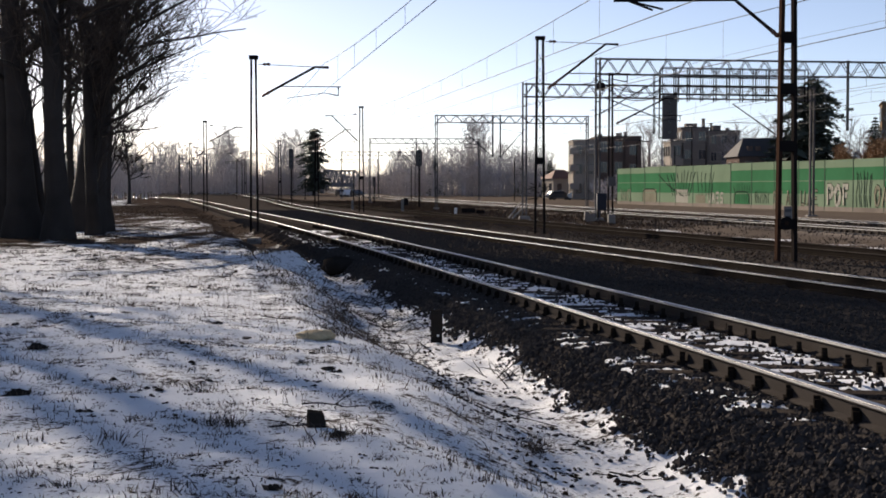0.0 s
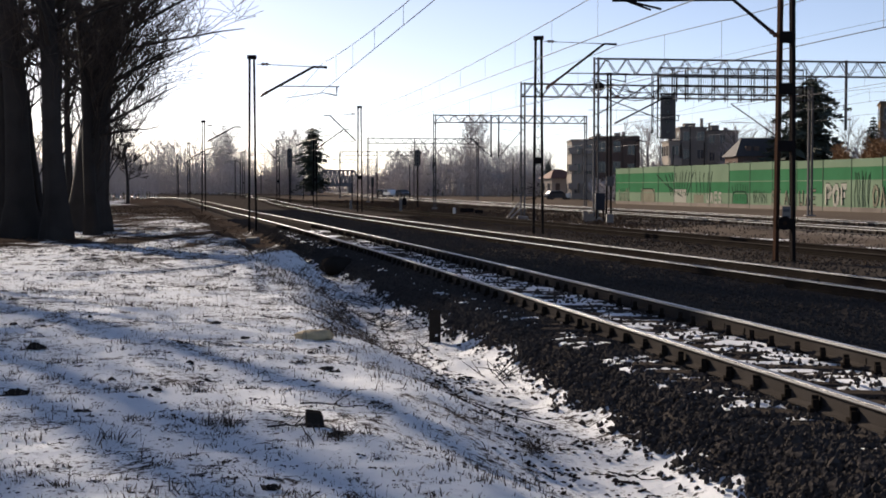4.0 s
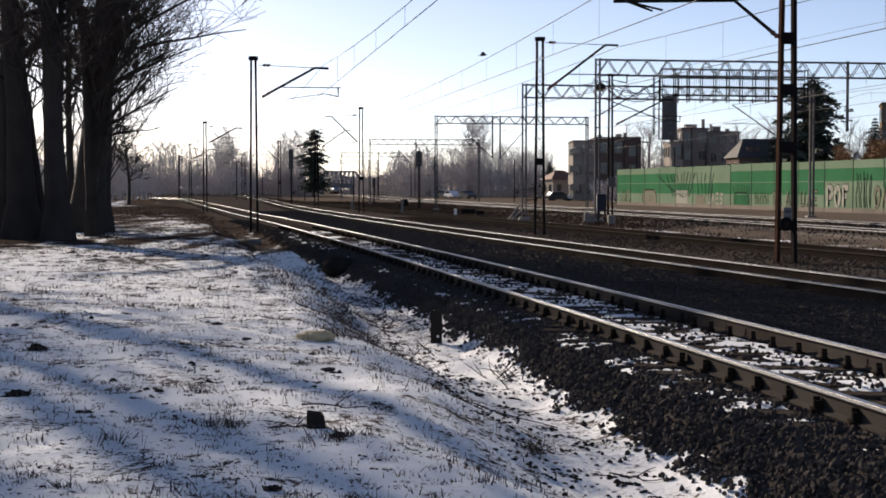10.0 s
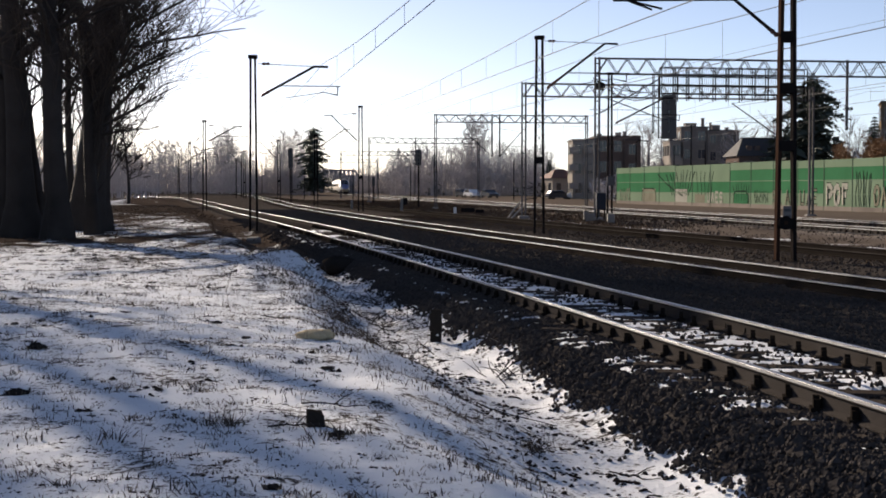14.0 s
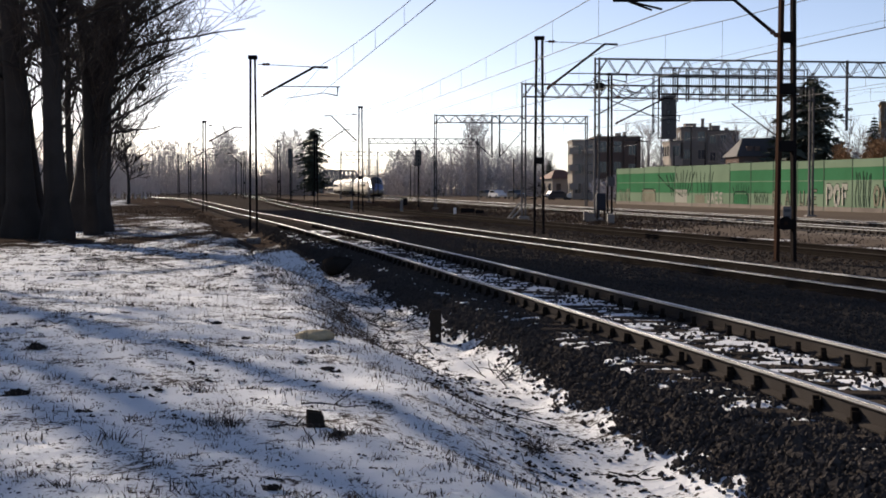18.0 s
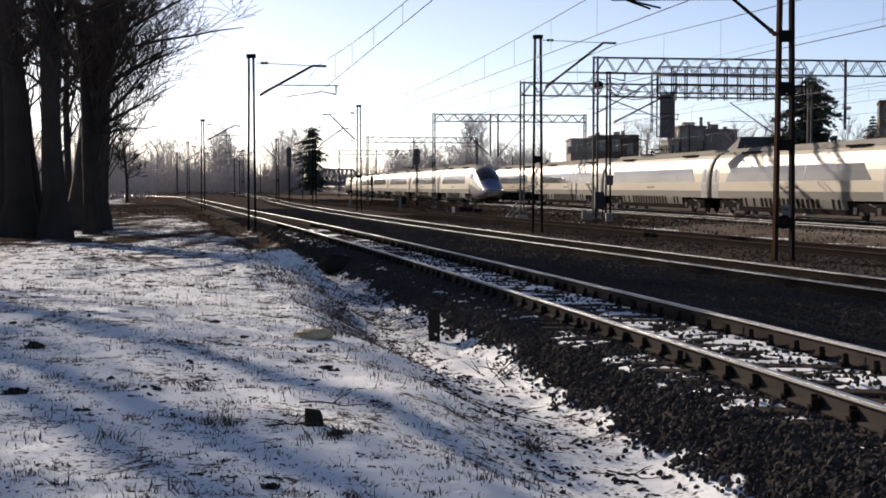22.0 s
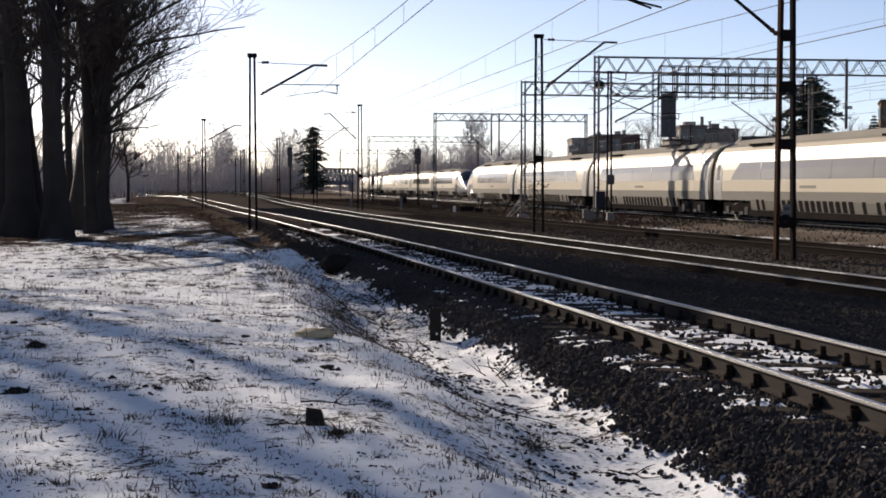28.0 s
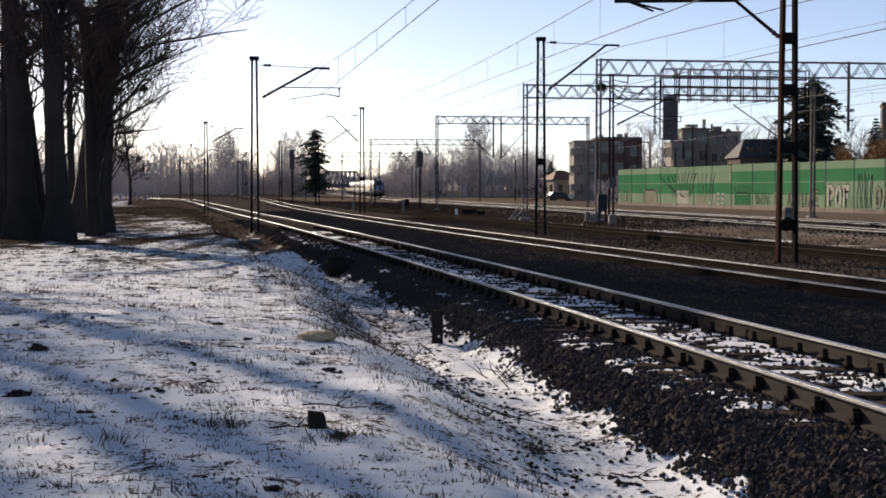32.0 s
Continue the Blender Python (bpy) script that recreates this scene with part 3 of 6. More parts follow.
# ---- portals over the main tracks ----
def truss(parent, a, b, h, d=0.35, bay=0.62, material="grey_steel"):
    """A box truss beam from a to b (at its top), h high."""
    a, b = Vector(a), Vector(b)
    ex = (b - a).normalized()
    ey = Vector((-ex.y, ex.x, 0))
    for s in (-1, 1):
        for z in (0, -h):
            o = ey * s * d / 2 + Vector((0, 0, z))
            part("beam_chord", MB().bar(a + o, b + o, 0.085), material, parent)
    n = max(2, round((b - a).length / bay))
    for i in range(n):
        p, q = a + (b - a) * (i / n), a + (b - a) * ((i + 1) / n)
        z0, z1 = (0, -h) if i % 2 else (-h, 0)
        for s in (-1, 1):
            o = ey * s * d / 2
            part("beam_diagonal", MB().bar(p + o + Vector((0, 0, z0)), q + o + Vector((0, 0, z1)), 0.042), material, parent)


def portal(ax, ay, bx, by, top, h, gz, post, label, posts=(0, 1), beyond=0.0, drops=()):
    po = thing("catenary_portal", label, "portal", group="catenary portals")
    a, b = Vector((ax, ay, top)), Vector((bx, by, top))
    truss(po, a, b + (b - a).normalized() * beyond, h)
    for k in posts:
        p = (a, b)[k]
        mb = MB()
        for s in (-1, 1):
            mb.loft([[(p.x + s * post * 0.36 - 0.05, p.y - post * r, z), (p.x + s * post * 0.36 + 0.05, p.y - post * r, z), (p.x + s * post * 0.36 + 0.05, p.y + post * r, z), (p.x + s * post * 0.36 - 0.05, p.y + post * r, z)] for z, r in ((gz, 0.5), (top + 0.08, 0.42))])
        part("post", mb, "grey_steel", po)
        z = gz + 0.4
        while z < top:
            part("batten", MB().box(p.x, p.y, z, post * 0.72, post * 0.7, 0.05), "grey_steel", po)
            z += 0.75
        part("foot", MB().loft([[(p.x - r, p.y - r, z), (p.x + r, p.y - r, z), (p.x + r, p.y + r, z), (p.x - r, p.y + r, z)] for r, z in ((post * 1.1, gz - 0.5), (post * 1.1, gz + 0.12), (post * 0.9, gz + 0.2))]), "concrete", po)
    for f, low in drops:
        p = a + (b - a) * f
        part("drop_post", MB().loft([[(p.x - 0.07, p.y - 0.07, z), (p.x + 0.07, p.y - 0.07, z), (p.x + 0.07, p.y + 0.07, z), (p.x - 0.07, p.y + 0.07, z)] for z in (low, top + 0.1)]), "grey_steel", po)
    return po


def hanging_arm(po, x, y, z0, z1, reach, side):
    """A slanted arm with steady tube hung on a portal's drop post."""
    s = side
    part("hanging_arm", MB().tube([(x, y, z0), (x + s * reach, y, z1)], 0.04, 6), "grey_steel", po)
    part("arm_tie", MB().tube([(x, y, z1 + 0.35), (x + s * reach, y, z1)], 0.014, 5), "wire", po)
    part("steady_arm", MB().tube([(x + s * reach * 0.4, y, z0 + (z1 - z0) * 0.4), (x + s * reach * 1.2, y, z0 + (z1 - z0) * 0.42)], 0.018, 5), "grey_steel", po)


GRAND = "grey lattice-beam catenary portal spanning the main tracks"
p1 = portal(9.28, 90, 30.5, 93.2, 9.2, 0.92, -0.5, 0.34, GRAND + ", the tallest one", (0, 1), 8, ((0.735, 5.0),))
p2 = portal(5.16, 95, 24.4, 99.2, 8.05, 0.80, -0.5, 0.32, GRAND, (0, 1), 0, ())
p3 = portal(-0.62, 138, 13.5, 140.5, 8.15, 0.66, -0.5, 0.26, GRAND, (0, 1), 0, ((0.37, 4.3), (0.42, 4.3)))
p4 = portal(-9.75, 200, 4.9, 203, 8.1, 0.70, -0.5, 0.26, GRAND + ", far off", (0, 1), 0, ((0.42, 4.3),))
p5 = portal(-18.2, 269, -5.0, 272, 8.0, 0.75, -0.5, 0.28, "grey lattice-beam catenary portal far down the line", (0, 1), 0, ((0.5, 4.3),))
p6 = portal(-30.0, 343, -15.0, 346, 8.0, 0.8, -0.5, 0.3, "grey lattice-beam catenary portal far down the line", (0, 1), 0, ())
hanging_arm(p3, 4.6, 139, 4.35, 6.5, 2.4, -1)
hanging_arm(p3, 5.3, 139, 4.35, 6.6, 2.0, 1)
hanging_arm(p2, 14.2, 97, 5.9, 7.35, 3.9, -1)
hanging_arm(p2, 22.0, 98.6, 4.9, 7.0, 3.0, -1)
part("brace_arm", MB().tube([(9.9, 95, 6.15), (13.75, 95.6, 8.35)], 0.045, 6), "grey_steel", p2)
for (xa, za), (xb, zb), sag in (((10.6, 8.15), (13.8, 7.6), 0.35), ((10.6, 8.0), (14.0, 8.1), 0.95), ((9.5, 8.4), (12.6, 7.5), 0.25), ((10.4, 7.7), (13.6, 7.3), 0.5), ((9.4, 8.2), (10.7, 7.9), -0.25)):
    part("slack_cable", MB().tube([(xa + (xb - xa) * k / 10, 94.9, za + (zb - za) * k / 10 - 4 * sag * k / 10 * (1 - k / 10)) for k in range(11)], 0.026, 5), "wire", p2)
part("cable_bundle", MB().ball((9.95, 94.9, 7.85), 0.32, 0.12, 0.24, 3, 0.35, 9, 6), "mast", p2)
hanging_arm(p4, -3.6, 201, 4.4, 6.6, 2.4, -1)

# thin mast in front of the second portal, with its arm over the main track
m = lattice_mast(9.55, 85.5, -0.5, 7.9, 0.26, "slim grey catenary mast beside the main tracks", 0.24, (2.3,), False)
part("junction_box", MB().box(0.05, -0.2, 2.35, 0.42, 0.2, 0.55), "grey_steel", m, "grey steel junction box")
cantilever(m, -0.5, 3.6, 5.1, 6.55, 5.6, 1)

# signal gantry hung in front of the second portal
gantry = thing("signal_gantry", "dark railed signal catwalk hung on a catenary portal", "gantry")
G0, G1 = Vector((13.9, 95.6, 7.45)), Vector((23.6, 97.6, 7.45))
for o in (-0.4, -0.2, 0, 0.2, 0.4):
    part("deck_board", MB().bar(G0 + Vector((0, o, 0)), G1 + Vector((0, o, 0)), 0.05, 0.06), "mast", gantry)
for z in (0.55, 1.1, 1.65):
    for o in (-0.42, 0.42):
        part("rail", MB().bar(G0 + Vector((0, o, z)), G1 + Vector((0, o, z)), 0.05), "mast", gantry)
for i in range(12):
    p = G0 + (G1 - G0) * (i / 11)
    for o in (-0.42, 0.42):
        part("upright", MB().bar(p + Vector((0, o, -0.45)), p + Vector((0, o, 1.7)), 0.06), "mast", gantry)
mesh_panel = MB()
for i in range(70):
    p = G0 + (G1 - G0) * (i / 69)
    mesh_panel.bar(p + Vector((0, 0.43, 0.05)), p + Vector((0, 0.43, 1.6)), 0.022)
part("mesh_panel", mesh_panel, "grey_steel", gantry)


def signal_head(x, y, z0, z1, wide, label, pole_to=None, square=False):
    s = thing("railway_signal", label, "signal", Matrix.Translation((x, y, 0)))
    h = z1 - z0
    ring = []
    for i in range(20):
        a = math.pi * 2 * i / 20
        cx, cz = math.cos(a) * wide / 2, math.sin(a) * wide / 2 + (h / 2 - wide / 2) * (1 if math.sin(a) >= 0 else -1)
        if square:
            cx, cz = max(-wide / 2, min(wide / 2, cx * 1.6)), max(-h / 2, min(h / 2, cz * 1.2))
        ring.append((cx, cz))
    part("backboard", MB().loft([[(a, d, (z0 + z1) / 2 + b) for a, b in ring] for d in (-0.03, 0.03)]), "signal_black", s)
    part("lamp_case", MB().box(0, 0.16, (z0 + z1) / 2, wide * 0.5, 0.26, h * 0.86), "signal_black", s)
    n = 4
    for i in range(n):
        z = z0 + h * (0.16 + 0.68 * i / (n - 1))
        hood = MB().tube([(0, -0.03, z), (0, -0.2, z)], 0.1, 10, caps=False)
        part("hood", hood, "signal_black", s)
        part("lens", MB().tube([(0, -0.035, z), (0, -0.05, z)], 0.085, 10), "pane", s)
    if pole_to is not None:
        part("pole", MB().tube([(0, 0.35, pole_to), (0, 0.35, z1 - 0.1)], 0.08, 8), "mast", s)
        part("bracket", MB().box(0, 0.2, z0 + 0.4, 0.1, 0.3, 0.06), "mast", s)
        part("ladder", MB().bar((-0.16, 0.5, pole_to), (-0.16, 0.5, z0 + h), 0.03).bar((0.16, 0.5, pole_to), (0.16, 0.5, z0 + h), 0.03), "mast", s)
    return s


sg = signal_head(14.25, 94.4, 4.55, 7.3, 0.95, "black signal head hung below the signal gantry", None, True)
part("hanger", MB().bar((-0.6, 0.4, 4.6), (-0.6, 0.4, 8.6), 0.07).bar((0.6, 0.4, 6.9), (0.6, 0.4, 8.6), 0.07).bar((-0.62, 0.4, 4.65), (0.4, 0.4, 4.65), 0.06), "mast", sg)
part("cage", MB().bar((-0.9, 0.3, 4.9), (-0.9, 0.3, 8.6), 0.05).bar((-0.9, 0.9, 4.9), (-0.9, 0.9, 8.6), 0.05).bar((-0.9, 0.3, 6.5), (0, 0.3, 6.5), 0.04).bar((-0.9, 0.3, 5.7), (0, 0.3, 5.7), 0.04), "mast", sg)
signal_head(-2.38, 150, 3.6, 5.3, 0.62, "black signal head on a mast beside the main tracks", -0.5)
signal_head(-17.0, 168, 3.6, 5.9, 0.55, "black signal head on a slim mast beside the tracks", -0.5)
signal_head(-9.0, 196, 1.6, 2.9, 0.4, "small black signal on a portal post", -0.5)


# ---- wires ----
def catenary(label, pts, drop=5.5, thick=0.009, contact=True, hang=None):
    """Messenger and contact wire over supports (x, y, z of messenger, z of contact), with droppers."""
    cat = thing("catenary_wire", label, "overhead wire", group="overhead wires")
    carry, touch = MB(), MB()
    mp, cp = [], []
    for (xa, ya, ma, ca), (xb, yb, mb_, cb) in zip(pts, pts[1:]):
        span = math.hypot(xb - xa, yb - ya)
        n = max(3, round(span / drop))
        sag = min(ma - ca - 0.25, hang or 0.00017 * span * span + 0.25)
        for i in range(n):
            f = i / n
            x, y = xa + (xb - xa) * f, ya + (yb - ya) * f
            zm = ma + (mb_ - ma) * f - 4 * sag * f * (1 - f)
            zc = ca + (cb - ca) * f
            mp.append((x, y, zm))
            cp.append((x, y, zc))
            if contact and i and 0 < y < 150 and zm - zc > 0.12:
                part("dropper", MB().bar((x, y, zc), (x, y, zm), 0.009), "wire", cat)
    xa, ya, ma, ca = pts[-1]
    mp.append((xa, ya, ma))
    cp.append((xa, ya, ca))
    part("messenger_wire", carry.tube(mp, thick, 4), "wire", cat)
    if contact:
        part("contact_wire", touch.tube(cp, thick, 4), "wire", cat)


catenary("contact and messenger wires over the bank-side track", ((5.32, -6, 6.03, 5.02), (-4.34, 55, 6.03, 5.02), (-14.5, 109, 5.9, 4.95), (-25.5, 168, 5.9, 4.95), (-38, 232, 5.9, 4.95)), thick=0.012, hang=0.62)
catenary("contact and messenger wires over the second track", ((17.0, -35, 7.1, 5.70), (5.26, 36.7, 7.05, 5.72), (-7.2, 112, 6.95, 5.66), (-22.3, 180, 6.85, 5.6), (-33.7, 235, 6.85, 5.6)), thick=0.014, hang=0.60)
catenary("contact and messenger wires over the third track", ((20.5, -10, 7.1, 5.5), (6.92, 59, 7.05, 5.5), (-9.0, 140, 6.6, 5.6), (-19, 190, 6.6, 5.6)), thick=0.013, hang=0.42)
catenary("contact and messenger wires over the main track", ((20.9, 40, 7.1, 5.7), (12.6, 96, 7.1, 5.7), (6.3, 138, 7.1, 5.7), (-2.9, 200, 7.1, 5.7), (-12.6, 269, 7.1, 5.7)))
catenary("contact and messenger wires over the far main track", ((25.9, 40, 7.1, 5.7), (17.7, 96, 7.1, 5.7), (11.4, 138, 7.1, 5.7), (2.2, 200, 7.1, 5.7), (-7.5, 269, 7.1, 5.7)))
catenary("feeder wires strung beside the tracks", ((27.5, 40, 8.9, 8.9), (14.5, 92, 8.9, 8.4), (2.0, 138, 8.2, 7.9), (-7.5, 200, 8.1, 7.9)), contact=False)
catenary("catenary wires over a siding", ((40, 50, 7.4, 6.0), (26.2, 93, 7.4, 6.0), (21, 140, 7.2, 5.8), (12, 200, 7.2, 5.8)))


# ---- noise barrier ----
def wall_x(y):
    return 54.6 - 0.191 * y


def build_barrier():
    w = thing("noise_barrier", "green noise barrier with graffiti on a concrete base", "noise barrier", kind="structure")
    ex = Vector((0.1876, -0.9822, 0))
    start = Vector((wall_x(177.5), 177.5, 0))
    g0, bay = 0.0, 5.1
    turn = math.atan2(ex.y, ex.x)

    def slab(z0, z1, s0, s1, d, out=0.0):
        c = start + ex * ((s0 + s1) / 2)
        nrm = Vector((-0.9822, -0.1876, 0))
        c = c + nrm * out
        return MB().box(c.x, c.y, (z0 + z1) / 2, s1 - s0, d, z1 - z0, turn)

    # rows of panels from the ground up: p pale, g green
    kinds = ("pgg", "pgg", "pgg", "pgg", "pgp", "pgp", "pgp", "pgg", "pgg", "pgg", "pgg", "ppg", "ppg", "pgg", "pgg", "pgp", "pgg", "pgg", "pgg")
    for i, rows in enumerate(kinds):
        s0, s1 = i * bay + 0.055, (i + 1) * bay - 0.055
        lift = 0.06 if i in (2, 3, 7, 8, 9, 13) else 0.0
        part("base_panel", slab(-0.6, -0.05, s0, s1, 0.16), "barrier_base", w)
        for (z0, z1), c in zip(((-0.046, 0.95), (0.954, 2.07), (2.074, 3.14)), rows):
            part("green_panel" if c == "g" else "pale_panel", slab(z0, z1, s0, s1, 0.12), "barrier_green" if c == "g" else "barrier_pale", w)
        part("cap_panel", slab(3.144, 3.74 + lift, s0, s1, 0.12), "barrier_pale", w)
        for z in (0.95, 2.07, 3.14):
            part("seam", slab(z - 0.035, z + 0.035, s0, s1, 0.15), "barrier_pale", w)
        part("post", slab(-0.6, 3.78 + lift, i * bay - 0.05, i * bay + 0.05, 0.17), "barrier_post", w)
    rnd = random.Random(5)

    def stroke(s, z, pts, thick, mat_, lift=0.0):
        mb = MB()
        nrm = Vector((-0.9822, -0.1876, 0))
        vs = [start + ex * (s + a) + nrm * (0.066 + lift) + Vector((0, 0, g0 + z + b)) for a, b in pts]
        for p, q in zip(vs, vs[1:]):
            mb.bar(p, q, 0.01, thick)
        part("spray_stroke", mb, mat_, w)

    def scrawl(s0, s1, z0, z1, mat_, n, thick, fan=0.0):
        for k in range(n):
            f = (k + 0.5) / n
            a = s0 + (s1 - s0) * f
            p = [((f - 0.5) * fan * j / 3 + rnd.uniform(-0.2, 0.2), z0 + (z1 - z0) * j / 3 * rnd.uniform(0.8, 1.0)) for j in range(4)]
            stroke(a, 0, p, thick, mat_)

    GLYPH = {"P": (((0, 0), (0, 1), (0.7, 1), (0.85, 0.78), (0.7, 0.5), (0.1, 0.45)),), "O": (((0.1, 0.1), (0, 0.6), (0.3, 1), (0.75, 0.95), (0.85, 0.5), (0.6, 0.05), (0.1, 0.1)),),
             "F": (((0.1, 0), (0.05, 1), (0.9, 1)), ((0.1, 0.55), (0.7, 0.55))), "U": (((0, 1), (0.05, 0.1), (0.7, 0.05), (0.75, 1)),), "A": (((0, 0), (0.4, 1), (0.8, 0)), ((0.2, 0.4), (0.65, 0.4))),
             "E": (((0.8, 1), (0, 1), (0, 0), (0.8, 0)), ((0, 0.5), (0.65, 0.5))), "S": (((0.8, 0.95), (0.1, 0.95), (0.05, 0.55), (0.75, 0.45), (0.75, 0.05), (0, 0.05)),)}

    def writing(word, s0, s1, z0, z1, thick, fill="graffiti", rim=0.14):
        """Sprayed letters with a dark rim."""
        ww = (s1 - s0) / len(word)
        for k, c in enumerate(word):
            for line in GLYPH[c]:
                pts = [(a * ww * 0.82, z0 + b * (z1 - z0)) for a, b in line]
                if rim:
                    stroke(s0 + ww * k, 0, pts, thick + rim, "graffiti_dark")
                stroke(s0 + ww * k, 0, pts, thick, fill, 0.012)

    def swatch(s0, s1, z0, z1, mat_, rim=True):
        """A filled rounded patch of paint with a dark outline."""
        h = z1 - z0
        ring = [(0, 0), (0.02, 0.75), (0.18, 1), (0.8, 1), (0.97, 0.7), (1, 0)]
        for k in range(5):
            stroke(s0, 0, [((s1 - s0) * 0.04, z0 + h * (k + 0.5) / 5), ((s1 - s0) * 0.96, z0 + h * (k + 0.45) / 5)], h / 5 * 1.02, mat_)
        if rim:
            stroke(s0, 0, [((s1 - s0) * a, z0 + h * b) for a, b in ring], 0.13, "graffiti_dark", 0.01)

    return writing, swatch, scrawl, stroke


writing, swatch, scrawl, stroke = build_barrier()
scrawl(1.1, 5.38, 0.0, 1.4, "graffiti_pink", 5, 0.3)
scrawl(1.32, 5.58, 0.0, 1.5, "graffiti_dark", 6, 0.08)
swatch(9.45, 14.29, -0.02, 1.37, "graffiti_pink")
swatch(20.1, 24.19, -0.02, 1.32, "graffiti", False)
scrawl(19.22, 24.69, 0.67, 3.32, "graffiti_dark", 9, 0.20, 4.0)
scrawl(26.97, 31.03, 0.71, 3.24, "graffiti_dark", 5, 0.16, 2.0)
stroke(14.85, 0, [(0, 2.91), (3.0, 1.8), (8.0, 0.56)], 0.14, "graffiti_dark")
swatch(26.16, 29.18, -0.02, 0.8, "graffiti_pink", False)
writing("UAES", 29.8, 34.16, 0.05, 1.0, 0.24, "graffiti", 0.0)
scrawl(36.88, 40.17, 0.0, 1.97, "graffiti_dark", 7, 0.12, 1.2)
swatch(36.6, 40.3, 0.0, 1.13, "barrier_green")
scrawl(41.37, 44.84, 0.1, 1.29, "graffiti_dark", 8, 0.13)
writing("SE", 45.71, 48.14, 0.0, 1.15, 0.26, "graffiti_pink")
writing("AP", 48.5, 50.83, 0.0, 1.25, 0.22, "graffiti_pink")
writing("UAE", 51.51, 55.25, 0.0, 1.26, 0.16, "graffiti_pink", 0.16)
writing("POF", 56.63, 60.77, 0.1, 1.58, 0.48)
# these dark strokes paint the shadows that masts cast on the barrier
scrawl(61.74, 64.46, 0.0, 2.84, "graffiti_dark", 8, 0.14)
writing("OA", 64.83, 67.15, 0.1, 1.54, 0.3, "graffiti_pink")


# ---- trees ----
FINE = [0.0085]


def branch(mb, thin, rnd, p, d, length, r, level, levels, droop=0.0, kids=(5, 7), spread=0.75, wob=0.16, short=1.0):
    """A limb that tapers, wanders and carries smaller limbs."""
    wob = wob if level < 2 else 0.15
    n = 6 if level < 2 else 4
    pts, rad = [p.copy()], [r]
    for i in range(n):
        d = (d + Vector((rnd.uniform(-wob, wob), rnd.uniform(-wob, wob), rnd.uniform(-wob, wob) - droop * level * 0.25 + (0.10 - 0.20 * i / n if level else 0)))).normalized()
        p = p + d * (length / n)
        pts.append(p.copy())
        rad.append(max(FINE[0], r * (1 - 0.8 * (i + 1) / n)))
    (mb if level < 2 else thin).tube(pts, rad, 8 if level == 0 else (5 if level == 1 else 3), caps=False)
    if level >= levels:
        return
    for k in range(rnd.randint(*kids)):
        f = rnd.uniform(0.3, 1.0)
        i = min(n - 1, int(f * n))
        q = pts[i] + (pts[i + 1] - pts[i]) * (f * n - i if f < 1 else 1)
        side = Vector((rnd.uniform(-1, 1), rnd.uniform(-1, 1), rnd.uniform(-0.35, 0.8))).normalized()
        dd = (d * (1 - spread) + side * spread + Vector((0, 0, 0.18))).normalized()
        branch(mb, thin, rnd, q, dd, length * short * rnd.uniform(0.42, 0.68), rad[i] * rnd.uniform(0.4, 0.6), level + 1, levels, droop, kids, spread, wob)


def gnarled(mb, pts, rad, rnd):
    """A trunk with fluted bark ridges and roots that spread unevenly at the foot."""
    n, ph = 18, [rnd.uniform(0, 6.28) for _ in range(3)]
    rings = []
    for i, (p, r) in enumerate(zip(pts, rad)):
        ring = []
        for j in range(n):
            a = 6.28318 * j / n
            k = 1 + 0.05 * math.sin(3 * a + ph[0] + i * 0.3) + 0.04 * math.sin(7 * a + ph[1]) + (0.30 if i == 0 else 0.10 if i == 1 else 0.0) * math.sin(4 * a + ph[2])
            ring.append((p.x + r * k * math.cos(a), p.y + r * k * math.sin(a), p.z))
        rings.append(ring)
    mb.loft(rings, caps=False)


